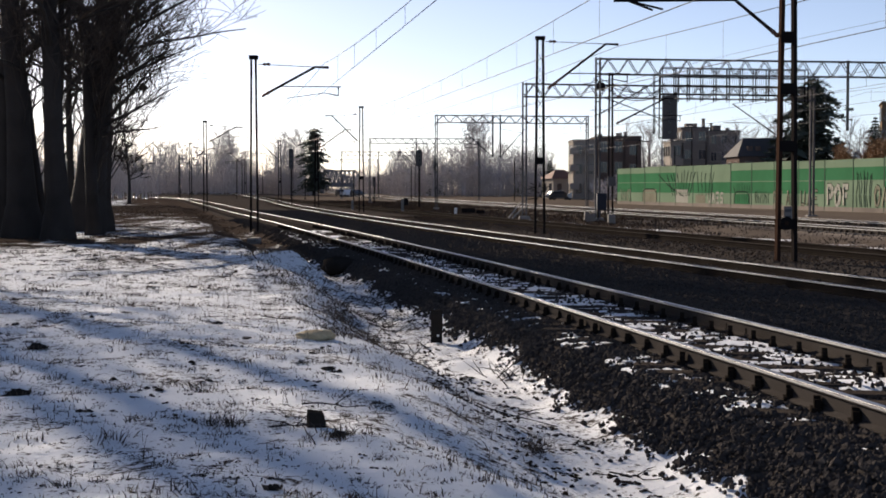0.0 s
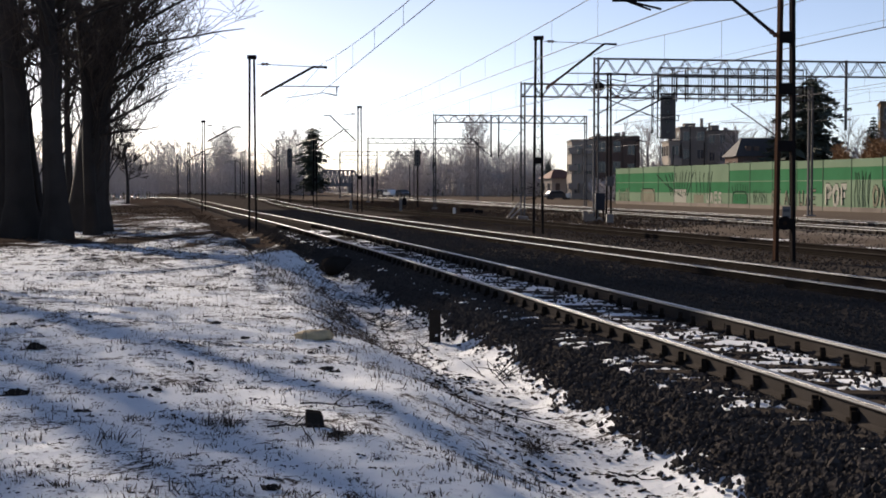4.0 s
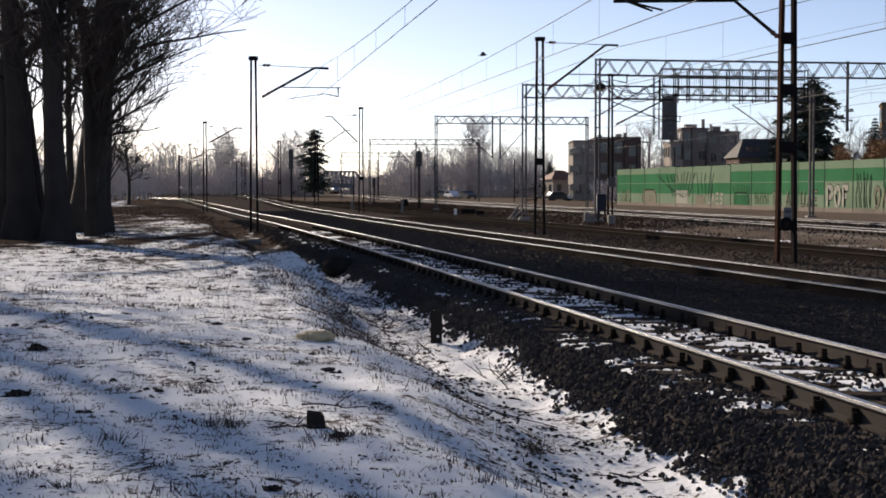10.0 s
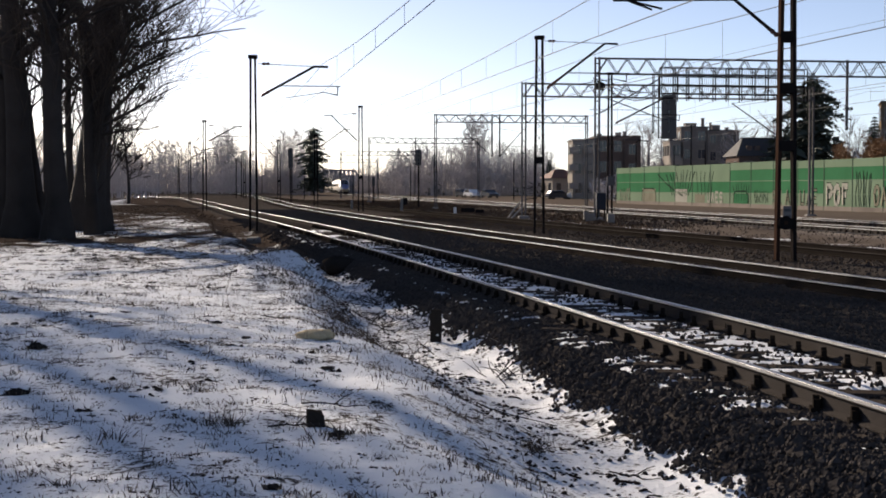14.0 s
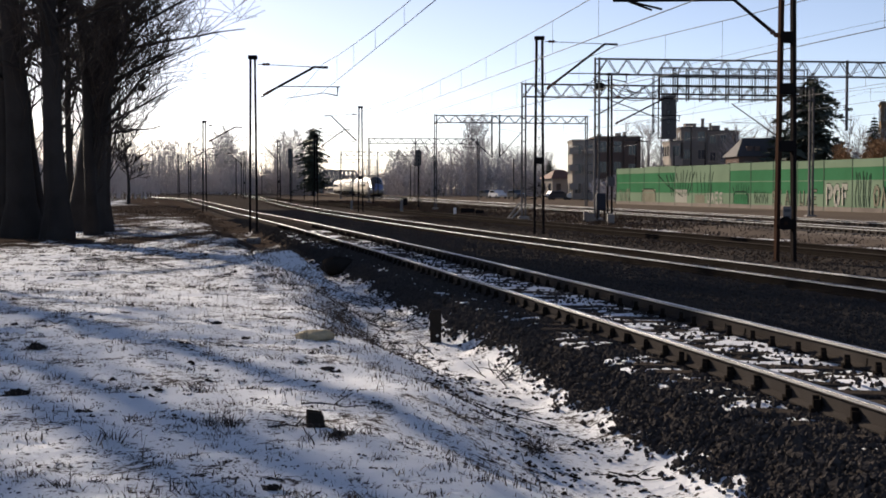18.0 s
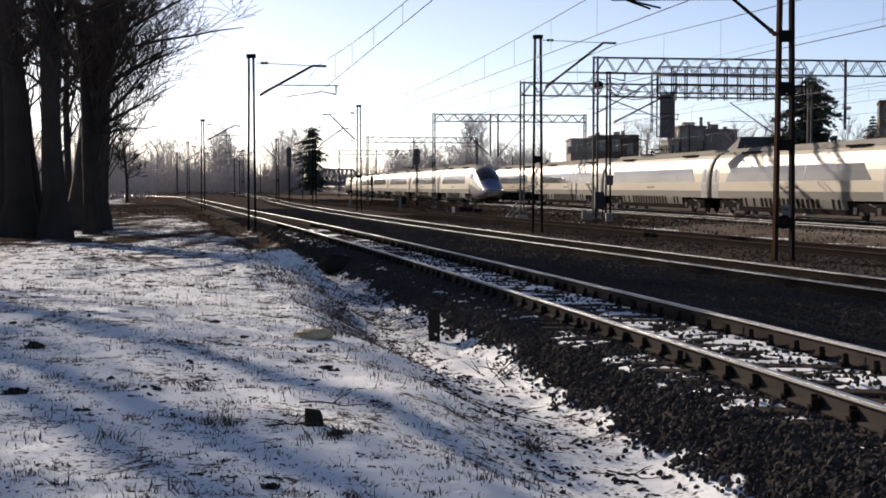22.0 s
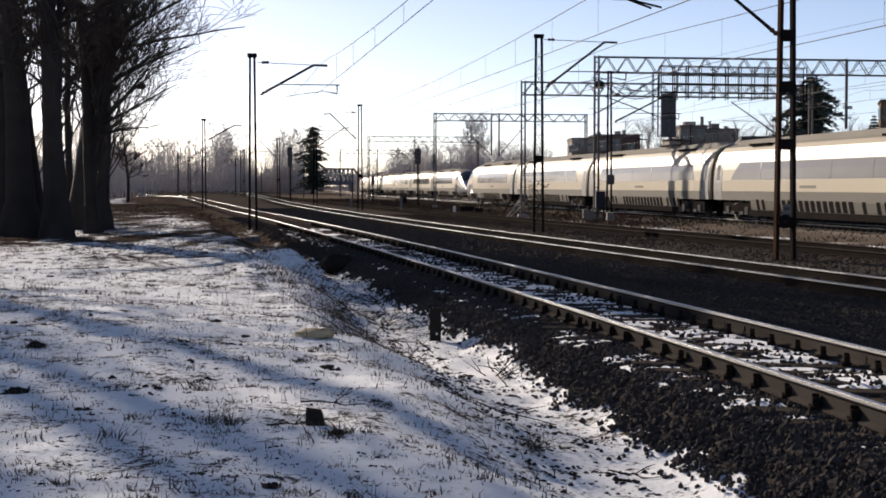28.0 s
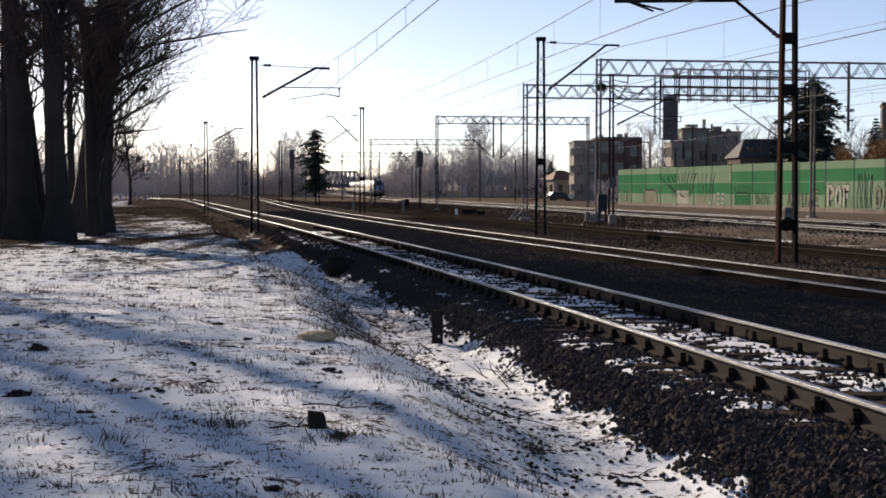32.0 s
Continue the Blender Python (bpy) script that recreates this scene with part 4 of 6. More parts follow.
def bare_tree(name, label, x, y, z, height, r, seed, levels=4, kids=(5, 7), lean=(0, 0), stems=1, spread=0.7, group="", limbs=16, clear=0.25, low=0):
    t = thing(name, label, "tree", Matrix.Translation((x, y, z)), group)
    rnd = random.Random(seed)
    wood, thin = MB(), MB()
    for s in range(stems):
        base = Vector((rnd.uniform(-0.3, 0.3), rnd.uniform(-0.3, 0.3), 0)) * (stems > 1)
        n, pts, rad = 16, [], []
        d = Vector((lean[0] + rnd.uniform(-0.05, 0.05), lean[1], 1)).normalized()
        p = base + Vector((0, 0, -0.3))
        for i in range(n + 1):
            f = i / n
            pts.append(p.copy())
            rad.append(r * ((1 - 0.85 * f) + 0.6 * math.exp(-f / 0.035)))
            d = (d + Vector((rnd.uniform(-0.06, 0.06), rnd.uniform(-0.06, 0.06), 0.03))).normalized()
            p = p + d * (height * 0.92 / n)
        gnarled(wood, pts, rad, rnd)
        for k in range(limbs):
            f = clear + (1 - clear) * (k + rnd.random()) / limbs
            i = min(n - 1, int(f * n))
            q = pts[i] + (pts[i + 1] - pts[i]) * (f * n - i)
            a = rnd.uniform(0, 6.283)
            dd = Vector((math.cos(a), math.sin(a), rnd.uniform(0.25, 1.0))).normalized()
            branch(wood, thin, rnd, q, dd, height * rnd.uniform(0.15, 0.27) * (1.1 - 0.6 * f), rad[i] * rnd.uniform(0.28, 0.5), 1, 3, 0.12, (5, 7) if f < 0.38 or not low else (3, 4), spread)
        if low > 20:
            for zz, dd, ln in ((6.8, (1, 0.1, 0.06), 5.4), (3.7, (1, -0.2, 0.0), 2.4), (4.4, (1, 0.3, 0.6), 2.8), (4.0, (1, 0.1, 0.8), 3.2), (5.2, (1, -0.1, 0.45), 3.4), (2.9, (1, 0, 0.55), 3.4), (3.2, (1, 0.2, 0.9), 3.8), (4.6, (1, -0.1, 0.22), 4.0), (5.7, (1, 0.1, 0.55), 4.6), (7.5, (1, 0, 0.15), 5.4), (6.4, (1, -0.2, 0.3), 4.6)):
                i = min(n - 1, int(zz / height / 0.92 * n))
                branch(wood, thin, rnd, pts[i] + (pts[i + 1] - pts[i]) * 0.6, Vector(dd).normalized(), ln, 0.075, 1, 3, 0.05, (6, 8), 0.6, 0.12, 0.6)
        for k in range(low):
            f = rnd.uniform(0.05, 0.36)
            i = min(n - 1, int(f * n))
            q = pts[i] + (pts[i + 1] - pts[i]) * (f * n - i)
            a = rnd.gauss(0.0, 0.7 if low > 20 else 1.1)
            dd = Vector((math.cos(a), math.sin(a), rnd.uniform(0.6, 2.2) if f > 0.14 else rnd.uniform(1.8, 3.6))).normalized()
            branch(wood, thin, rnd, q, dd, rnd.uniform(2.6, 6.0) if low > 20 else rnd.uniform(2.2, 4.6), rnd.uniform(0.03, 0.065), 1, 3, 0.10, (5, 7), 0.5, 0.14)
    part("trunk", wood, "bark", t, smooth=True)
    part("crown", thin, "twig", t, "leafless fine twigs")
    if low > 20:
        ball = MB()
        for _ in range(160):
            d = Vector((rnd.gauss(0, 1), rnd.gauss(0, 1), rnd.gauss(0, 1))).normalized()
            ball.bar(Vector((1.57, 0.2, 4.9)) + d * 0.02, Vector((1.57, 0.2, 4.9)) + d * rnd.uniform(0.08, 0.17), 0.02)
        part("mistletoe", ball, "twig", t, "dark ball of mistletoe")
    return t


BIG = "tall bare tree with a thick dark trunk on the snowy bank"
for x, y, h, r, seed, lean, low in (
        (-12.83, 46.0, 25, 0.42, 1, (-0.045, 0), 4), (-13.5, 46.4, 21, 0.24, 14, (-0.06, 0), 3), (-11.6, 45.0, 26, 0.31, 3, (0.01, 0), 5),
        (-12.3, 46.5, 20, 0.14, 2, (-0.07, 0), 4), (-12.9, 54.0, 25, 0.56, 5, (-0.012, 0), 9), (-14.1, 62.0, 23, 0.28, 24, (0.0, 0), 6),
        (-11.6, 50.0, 24, 0.21, 4, (0.005, 0), 36), (-12.05, 46.8, 22, 0.14, 15, (0.03, 0), 7), (-16.3, 60.0, 22, 0.17, 28, (0.0, 0), 5),
        (-15.9, 60.5, 21, 0.15, 29, (-0.03, 0), 5), (-14.8, 60.0, 22, 0.15, 30, (0.01, 0), 6), (-13.2, 58.0, 22, 0.20, 37, (0.01, 0), 11)):
    bare_tree("bare_tree", BIG, x, y, -0.08, h, r, seed, 4, (4, 6), lean, 1, 0.62, "bare trees on the bank", 16, 0.2, low)
FINE[0] = 0.005
# unseen trees left of the view, added so their shade crosses the bank
for x, y, h, r, seed in ((-20.3, 43, 24, 0.34, 6), (-25.5, 52, 25, 0.34, 7), (-16.5, 34, 22, 0.30, 8), (-23, 37, 23, 0.32, 9), (-30.5, 59, 24, 0.4, 16), (-20.5, 31, 20, 0.28, 17), (-14.6, 31.5, 19, 0.26, 18), (-17.2, 33.3, 22, 0.30, 19), (-18.2, 39.5, 21, 0.26, 27)):
    bare_tree("bare_tree", "tall bare tree outside the view, added to shade the bank", x, y, -0.05, h, r, seed, 3, (3, 4), (0.02, 0), 1, 0.62, "bare trees on the bank", 12, 0.25)
FINE[0] = 0.018
bare_tree("bare_tree", "slender bare young tree beside a snowy path", -28.5, 136, -0.3, 8.8, 0.17, 21, 4, (4, 6), (0.0, 0), 1, 0.6, "", 26, 0.3)

FINE[0] = 0.006


def proto_bare(seed, height=10.0):
    rnd = random.Random(seed)
    wood = MB()
    pts = [Vector((0, 0, -0.5)), Vector((rnd.uniform(-.3, .3), 0, height * 0.35)), Vector((rnd.uniform(-.5, .5), 0, height * 0.7)), Vector((rnd.uniform(-.6, .6), 0, height))]
    wood.tube(pts, [0.2, 0.15, 0.09, 0.02], 4, caps=False)
    for k in range(24):
        f = rnd.uniform(0.12, 0.95)
        i = min(2, int(f * 3))
        q = pts[i] + (pts[i + 1] - pts[i]) * (f * 3 - i)
        a = rnd.uniform(0, 6.283)
        d = Vector((math.cos(a), math.sin(a), rnd.uniform(0.4, 1.3))).normalized()
        branch(wood, wood, rnd, q, d, height * 0.34 * (1.15 - 0.6 * f), 0.05, 2, 3, 0.0, (7, 10), 0.55)
    v = np.array(wood.v)
    return v, wood.f


PROTOS = [proto_bare(s) for s in range(5)]


def woods(name, label, spots, material="far_wood"):
    """Many far bare trees in one mesh; a spot is x, y, height, width factor."""
    rnd = random.Random(name)
    vs, fs, k = [], [], 0
    for x, y, h, w in spots:
        v, f = PROTOS[rnd.randrange(5)]
        a, s = rnd.uniform(0, 6.283), h / 10.0
        c, sn = math.cos(a), math.sin(a)
        p = np.stack([x + s * w * (v[:, 0] * c - v[:, 1] * sn), y + s * w * (v[:, 0] * sn + v[:, 1] * c), -0.4 + s * v[:, 2]], 1)
        vs.append(p)
        fs += [tuple(i + k for i in q) for q in f]
        k += len(v)
    me = bpy.data.meshes.new(name)
    me.from_pydata(np.concatenate(vs).tolist(), [], fs)
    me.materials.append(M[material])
    return tagged(new(name, me), label, "trees", kind="stuff")


def belt(seed, n, px0, px1, y0, y1, h0, h1, w=1.0):
    """Spots between two bearings (slopes x / y) and two distances."""
    rnd = random.Random(seed)
    out = []
    for i in range(n):
        k = px0 + (px1 - px0) * (i + rnd.random()) / n
        y = rnd.uniform(y0, y1)
        out.append((k * y, y, rnd.uniform(h0, h1), w * rnd.uniform(0.8, 1.2)))
    return out


# distant woods and brush share the wood colour paled to imitate haze
woods("far_woods", "grey-brown bare woods, paled for haze, along the far side of the line", belt(1, 110, -0.235, -0.125, 300, 420, 7, 12) + belt(11, 30, -0.24, -0.19, 170, 260, 4, 8) + belt(15, 40, -0.34, -0.235, 120, 200, 5, 9)
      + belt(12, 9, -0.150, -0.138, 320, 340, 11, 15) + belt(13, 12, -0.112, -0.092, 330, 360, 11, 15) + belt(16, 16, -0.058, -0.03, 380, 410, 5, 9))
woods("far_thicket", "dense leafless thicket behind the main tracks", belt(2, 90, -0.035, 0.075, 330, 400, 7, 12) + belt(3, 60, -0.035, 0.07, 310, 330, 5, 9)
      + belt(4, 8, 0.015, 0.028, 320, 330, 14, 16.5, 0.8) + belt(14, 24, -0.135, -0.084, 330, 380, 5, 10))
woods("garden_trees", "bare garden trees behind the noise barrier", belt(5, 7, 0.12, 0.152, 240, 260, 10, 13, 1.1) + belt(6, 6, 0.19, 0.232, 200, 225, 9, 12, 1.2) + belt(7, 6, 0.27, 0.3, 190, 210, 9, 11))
woods("far_scrub", "low brown scrub along the far horizon, paled for haze", belt(8, 110, -0.32, -0.083, 360, 520, 3, 7, 1.6) + belt(9, 90, -0.04, 0.2, 360, 480, 3, 6, 1.6) + belt(10, 40, 0.2, 0.42, 230, 330, 3, 7, 1.5), "far_wood")


def understory(name, label, seed, spans, material="far_wood"):
    """Dense low brush of far woods: many small ragged sprays. A span is two bearings, a distance, heights and a count."""
    rnd = random.Random(seed)
    mb = MB()
    for k0, k1, y0, y1, h, n in spans:
        for i in range(n):
            k = rnd.uniform(k0, k1)
            y = rnd.uniform(y0, y1)
            top = h * (0.72 + 0.5 * noise.noise((k * 60, y * 0.02, seed)))
            z = -0.4 + top * rnd.random() ** 0.8
            c = Vector((k * y, y, z))
            s = rnd.uniform(0.25, 0.8)
            for q in range(3):
                v1 = Vector((rnd.uniform(-1, 1), rnd.uniform(-1, 1), rnd.uniform(-0.4, 1.2))) * s
                v2 = v1 * 0.6 + Vector((rnd.uniform(-0.3, 0.3), rnd.uniform(-0.3, 0.3), rnd.uniform(-0.3, 0.3))) * s
                mb.add((c, c + v1, c + v2), ((0, 1, 2),))
    me = mb.mesh(name)
    me.materials.append(M[material])
    return tagged(new(name, me), label, "undergrowth", kind="stuff")


understory("far_undergrowth", "dense grey-brown undergrowth of the far woods, paled for haze", 3, ((-0.24, -0.125, 300, 380, 6.6, 9500), (-0.13, -0.084, 340, 380, 5.4, 3600), (-0.035, 0.08, 310, 345, 7.4, 7500), (-0.34, -0.225, 150, 230, 6.0, 5500), (0.10, 0.32, 195, 215, 4.6, 3500), (-0.082, -0.05, 505, 535, 9.0, 5200), (-0.128, -0.092, 330, 360, 7.6, 3200), (-0.058, -0.028, 390, 420, 6.2, 3000), (0.07, 0.10, 300, 330, 7.0, 2200)))


def conifer(label, x, y, z, h, w, seed, tiers=26, gaps=0.1, full=0.75, ragged=0.15):
    t = thing("conifer", label, "tree", Matrix.Translation((x, y, z)))
    rnd = random.Random(seed)
    part("trunk", MB().tube([(0, 0, -0.3), (0, 0, h * 0.5), (0, 0, h)], [h * 0.022, h * 0.014, 0.02], 7), "bark", t)
    crown = MB()
    for i in range(tiers):
        f = i / (tiers - 1)
        zz = h * (0.10 + 0.88 * f)
        reach = w / 2 * (1 - f) ** full * rnd.uniform(0.9 - ragged, 1.1) + 0.15
        for k in range(rnd.randint(9, 13)):
            if rnd.random() < gaps:
                continue
            a = rnd.uniform(0, 6.283)
            d = Vector((math.cos(a), math.sin(a), 0))
            L = reach * rnd.uniform(0.75 - ragged, 1.15 + ragged * 0.5)
            for j in range(7):
                g = (j + 1) / 7
                c = d * L * g + Vector((0, 0, zz - 0.18 * L * g * g * 2 + 0.12 * L * g))
                s = (0.12 + 0.17 * (1 - g)) * L + 0.2
                for q in range(4):
                    v1 = Vector((rnd.uniform(-1, 1), rnd.uniform(-1, 1), rnd.uniform(-0.6, 0.35))) * s
                    v2 = Vector((rnd.uniform(-1, 1), rnd.uniform(-1, 1), rnd.uniform(-0.6, 0.35))) * s
                    crown.add((c, c + v1, c + v2), ((0, 1, 2),))
    part("crown", crown, "needle", t, "dark needle sprays")
    return t


conifer("tall dark spruce in front of the far woods", -27.5, 320, -0.4, 14.9, 7.0, 31, 42, 0.1, 0.26, 0.45)
conifer("big dark-green spruce behind the noise barrier", 49.3, 200, -0.3, 17.3, 17.0, 32, 40, 0.10, 0.52, 0.45)
conifer("young dark spruce behind the noise barrier", 57.6, 200, -0.3, 11.3, 5.6, 33, 26)
conifer("young dark spruce among the thicket", -1.8, 325, -0.4, 9.0, 4.0, 34, 18)
conifer("young dark spruce beside a house", 20.0, 280, -0.4, 7.0, 3.5, 35, 18)
conifer("small spruce among the thicket", 16.8, 325, -0.4, 7.0, 3.2, 36, 18)
understory("shrub_hedge", "rust-brown leafy hedge above the noise barrier", 7, ((0.262, 0.302, 165, 185, 10.5, 4200),), "brown_shrub")
woods("brown_shrubs", "rust-brown shrubs above the noise barrier", belt(41, 14, 0.284, 0.312, 165, 180, 5.5, 7.5, 1.4), "brown_shrub")


# ---- buildings ----
def house(label, x, y, turn, wide, deep, high, wall_mat, roof_mat, floors, bays, roof="flat", side_bays=2, extras=()):
    hs = thing("house", label, "building", Matrix.Translation((x, y, -0.3)) @ Matrix.Rotation(turn, 4, "Z"))
    part("wall", MB().box(0, 0, high / 2, wide, deep, high), wall_mat, hs)
    if roof == "flat":
        part("roof", MB().box(0, 0, high + 0.12, wide + 0.5, deep + 0.5, 0.24), roof_mat, hs)
    else:
        r = MB()
        a, b, k = wide / 2 + 0.4, deep / 2 + 0.4, high + roof
        r.add(((-a, -b, high), (a, -b, high), (a, b, high), (-a, b, high), (-a + 1.8, 0, k), (a - 1.8, 0, k)), ((0, 1, 5, 4), (2, 3, 4, 5), (0, 4, 3), (1, 2, 5), (3, 2, 1, 0)))
        part("roof", r, roof_mat, hs)

    def win(px, py, pz, w, h, along):
        sx, sy = (w, 0.12) if along else (0.12, w)
        f = part("window", MB().box(px, py, pz, sx, sy, h), "plaster_pale", hs)
        k = 1 if (py > 0 if along else px > 0) else -1
        part("pane", MB().box(px + (0 if along else k * 0.04), py + (k * 0.04 if along else 0), pz, sx * 0.86 if along else 0.12, 0.12 if along else sy * 0.86, h * 0.86), "pane", f)

    fh = high / floors
    for i in range(floors):
        for j in range(bays):
            px = -wide / 2 + wide * (j + 0.5) / bays
            win(px, -deep / 2, fh * (i + 0.55), wide / bays * 0.42, fh * 0.46, True)
        for j in range(side_bays):
            py = -deep / 2 + deep * (j + 0.5) / side_bays
            win(-wide / 2, py, fh * (i + 0.55), deep / side_bays * 0.42, fh * 0.46, False)
    for ex, ey, ew, ed, eh in extras:
        part("chimney", MB().box(ex, ey, high + eh / 2 + 0.2, ew, ed, eh), wall_mat, hs)
    return hs


def block(label, x, y, turn, volumes, tops=(), balconies=()):
    """A town building of several volumes: x, y, width, depth, height, wall, storeys, bays."""
    hs = thing("house", label, "building", Matrix.Translation((x, y, -0.3)) @ Matrix.Rotation(turn, 4, "Z"))
    for vx, vy, w, d, h, wm, floors, bays in volumes:
        part("wall", MB().box(vx, vy, h / 2, w, d, h), wm, hs)
        part("cornice", MB().box(vx, vy, h + 0.06, w + 0.36, d + 0.36, 0.14), wm, hs)
        part("roof", MB().box(vx, vy, h + 0.2, w + 0.1, d + 0.1, 0.16), "roof_tar", hs)
        fh = h / floors
        for i in range(floors):
            for j in range(bays):
                wx, wz = vx - w / 2 + w * (j + 0.5) / bays, fh * (i + 0.56)
                ww, wh = min(1.1, w / bays * 0.5), fh * 0.5
                f = part("window", MB().box(wx, vy - d / 2 - 0.02, wz, ww + 0.16, 0.1, wh + 0.16), "plaster_pale", hs)
                part("pane", MB().box(wx, vy - d / 2 - 0.05, wz, ww, 0.08, wh), "pane", f)
                part("mullion", MB().box(wx, vy - d / 2 - 0.095, wz, 0.07, 0.03, wh), "plaster_pale", f)
            for j in range(3):
                wy, wz = vy - d / 2 + d * (j + 0.5) / 3, fh * (i + 0.56)
                f = part("window", MB().box(vx - w / 2 - 0.02, wy, wz, 0.1, 1.26, fh * 0.5 + 0.16), "plaster_pale", hs)
                part("pane", MB().box(vx - w / 2 - 0.05, wy, wz, 0.08, 1.1, fh * 0.5), "pane", f)
    for tx, ty, w, d, z, h in tops:
        part("chimney", MB().box(tx, ty, z + h / 2, w, d, h).box(tx, ty, z + h + 0.05, w + 0.12, d + 0.12, 0.1), "plaster_grey", hs)
    for bx, by, w, d, z in balconies:
        bal = part("balcony", MB().box(bx, by, z, w, d, 0.14), "plaster_pale", hs)
        part("parapet", MB().box(bx, by - d / 2 + 0.05, z + 0.5, w, 0.1, 0.86), "plaster_pale", bal)
        part("parapet", MB().box(bx - w / 2 + 0.05, by + 0.05, z + 0.5, 0.1, d - 0.1, 0.86), "plaster_pale", bal)
    return hs


# sun and shade put into wall colours: pale left wing, dark right wings
block("three-storey apartment house, sunlit wing coloured pale, shaded wings dark, with pale balconies", 26.0, 243, 0.0,
      ((-3.55, -0.6, 3.6, 9, 9.2, "plaster_pale", 3, 2), (1.9, 0, 7.2, 9, 9.75, "brick_wall", 3, 3), (4.2, -1.4, 2.6, 7, 9.15, "brick_wall", 3, 1)),
      ((2.6, 1, 0.9, 0.8, 9.9, 0.7), (-0.6, 0, 0.7, 0.7, 9.9, 0.5), (3.4, -1, 0.5, 0.5, 9.9, 0.8)),
      tuple((-5.2 + dx, -5.4, 1.5, 1.2, z) for z in (1.6, 4.5, 7.2) for dx in (0.0, 2.4)))
house("small pale house with a pitched brown roof", 20.4, 262, 0.25, 4.4, 6, 3.4, "plaster_pale", "roof_tile", 1, 2, 1.6, 2)
block("dark grey town building with stepped roofs and chimneys", 38.5, 225, 0.0,
      ((-4.0, -0.2, 1.9, 7, 8.5, "plaster_pale", 3, 1), (-1.3, 0.3, 4.0, 8, 10.5, "plaster_grey", 4, 2), (2.9, 0, 4.6, 8, 10.0, "plaster_grey", 4, 3)),
      ((-1.4, 0, 1.6, 2, 10.7, 0.6), (0.25, -1.5, 0.4, 0.5, 10.7, 1.3), (2.4, 0, 1.2, 1.4, 10.2, 0.8), (1.3, -2, 0.3, 0.3, 10.2, 1.1), (4.3, 1, 0.5, 0.5, 10.2, 0.5), (-4.2, 0, 0.5, 0.5, 8.7, 0.7)),
      ((-4.0, -3.95, 1.7, 0.9, 5.2),))
house("low house with a dark pitched roof behind the barrier", 44.8, 205, 0.06, 10.5, 7, 6.0, "brick_wall", "roof_tar", 2, 4, 2.6, 2, ((-3.6, -2.4, 0.7, 0.7, 1.2), (-2.5, -2.4, 0.7, 0.7, 1.2)))
block("tall ochre building at the far end of the barrier", 63.4, 206, -0.25, ((0, 0, 6.4, 8, 13.2, "plaster_ochre", 4, 3),))

# ---- bridge far down the line ----
bridge = thing("truss_bridge", "blue-grey steel truss bridge far down the line", "bridge")
for dy in (0, 6):
    for (x0, z0), (x1, z1) in (((-39.0, 2.9), (-25.6, 2.9)), ((-37.0, 6.9), (-27.6, 6.9)), ((-39.0, 2.9), (-37.0, 6.9)), ((-27.6, 6.9), (-25.6, 2.9))):
        part("chord", MB().bar((x0, 470 + dy, z0), (x1, 470 + dy, z1), 0.5), "bridge", bridge)
    for i in range(7):
        xa = -37.0 + i * 1.343
        part("web", MB().bar((xa, 470 + dy, 2.9), (xa + 0.67, 470 + dy, 6.9), 0.26).bar((xa + 0.67, 470 + dy, 6.9), (xa + 1.343, 470 + dy, 2.9), 0.26), "bridge", bridge)
part("deck", MB().box(-24, 473, 2.3, 34, 7, 0.9), "bridge", bridge)
for i in range(4):
    part("pier", MB().box(-38 + i * 9.5, 473, 0.5, 1.2, 6, 3.0), "concrete", bridge)


# ---- parked cars by the house ----
def car(label, x, y, turn, paint):
    c = thing("car", label, "car", Matrix.Translation((x, y, -0.42)) @ Matrix.Rotation(turn, 4, "Z"), "parked cars")
    prof = ((-2.1, 0.35), (-2.1, 0.85), (-1.9, 0.95), (-1.55, 1.42), (0.3, 1.46), (1.0, 0.98), (1.95, 0.82), (2.1, 0.6), (2.1, 0.35))
    part("body", MB().loft([[(a, d, b * (0.97 if abs(d) > 0.7 else 1)) for a, b in prof] for d in (-0.84, -0.7, 0.7, 0.84)]), paint, c)
    part("glass", MB().loft([[(a, d, b) for a, b in ((-1.5, 0.98), (-1.35, 1.36), (0.2, 1.4), (0.75, 1.0))] for d in (-0.85, 0.85)]), "pane", c)
    for wx in (-1.3, 1.35):
        for wy in (-0.8, 0.8):
            wh = part("wheel", MB().tube([(wx, wy - 0.1, 0.31), (wx, wy + 0.1, 0.31)], 0.31, 12), "tyre", c)
            part("rim", MB().tube([(wx, wy - 0.11, 0.31), (wx, wy + 0.11, 0.31)], 0.18, 10), "grey_steel", wh)
    return c


for x, y, turn, paint, what in ((18.7, 240, 0.3, "car_dark", "dark"), (21.3, 240, 2.9, "car_white", "white")):
    car(what + " car parked beside a house", x, y, turn, paint)
road_cars = [car(what + " car driving slowly on the far road", 0, 240, 0, paint) for paint, what in (("car_dark", "dark"), ("car_white", "white"), ("car_dark", "dark"))]

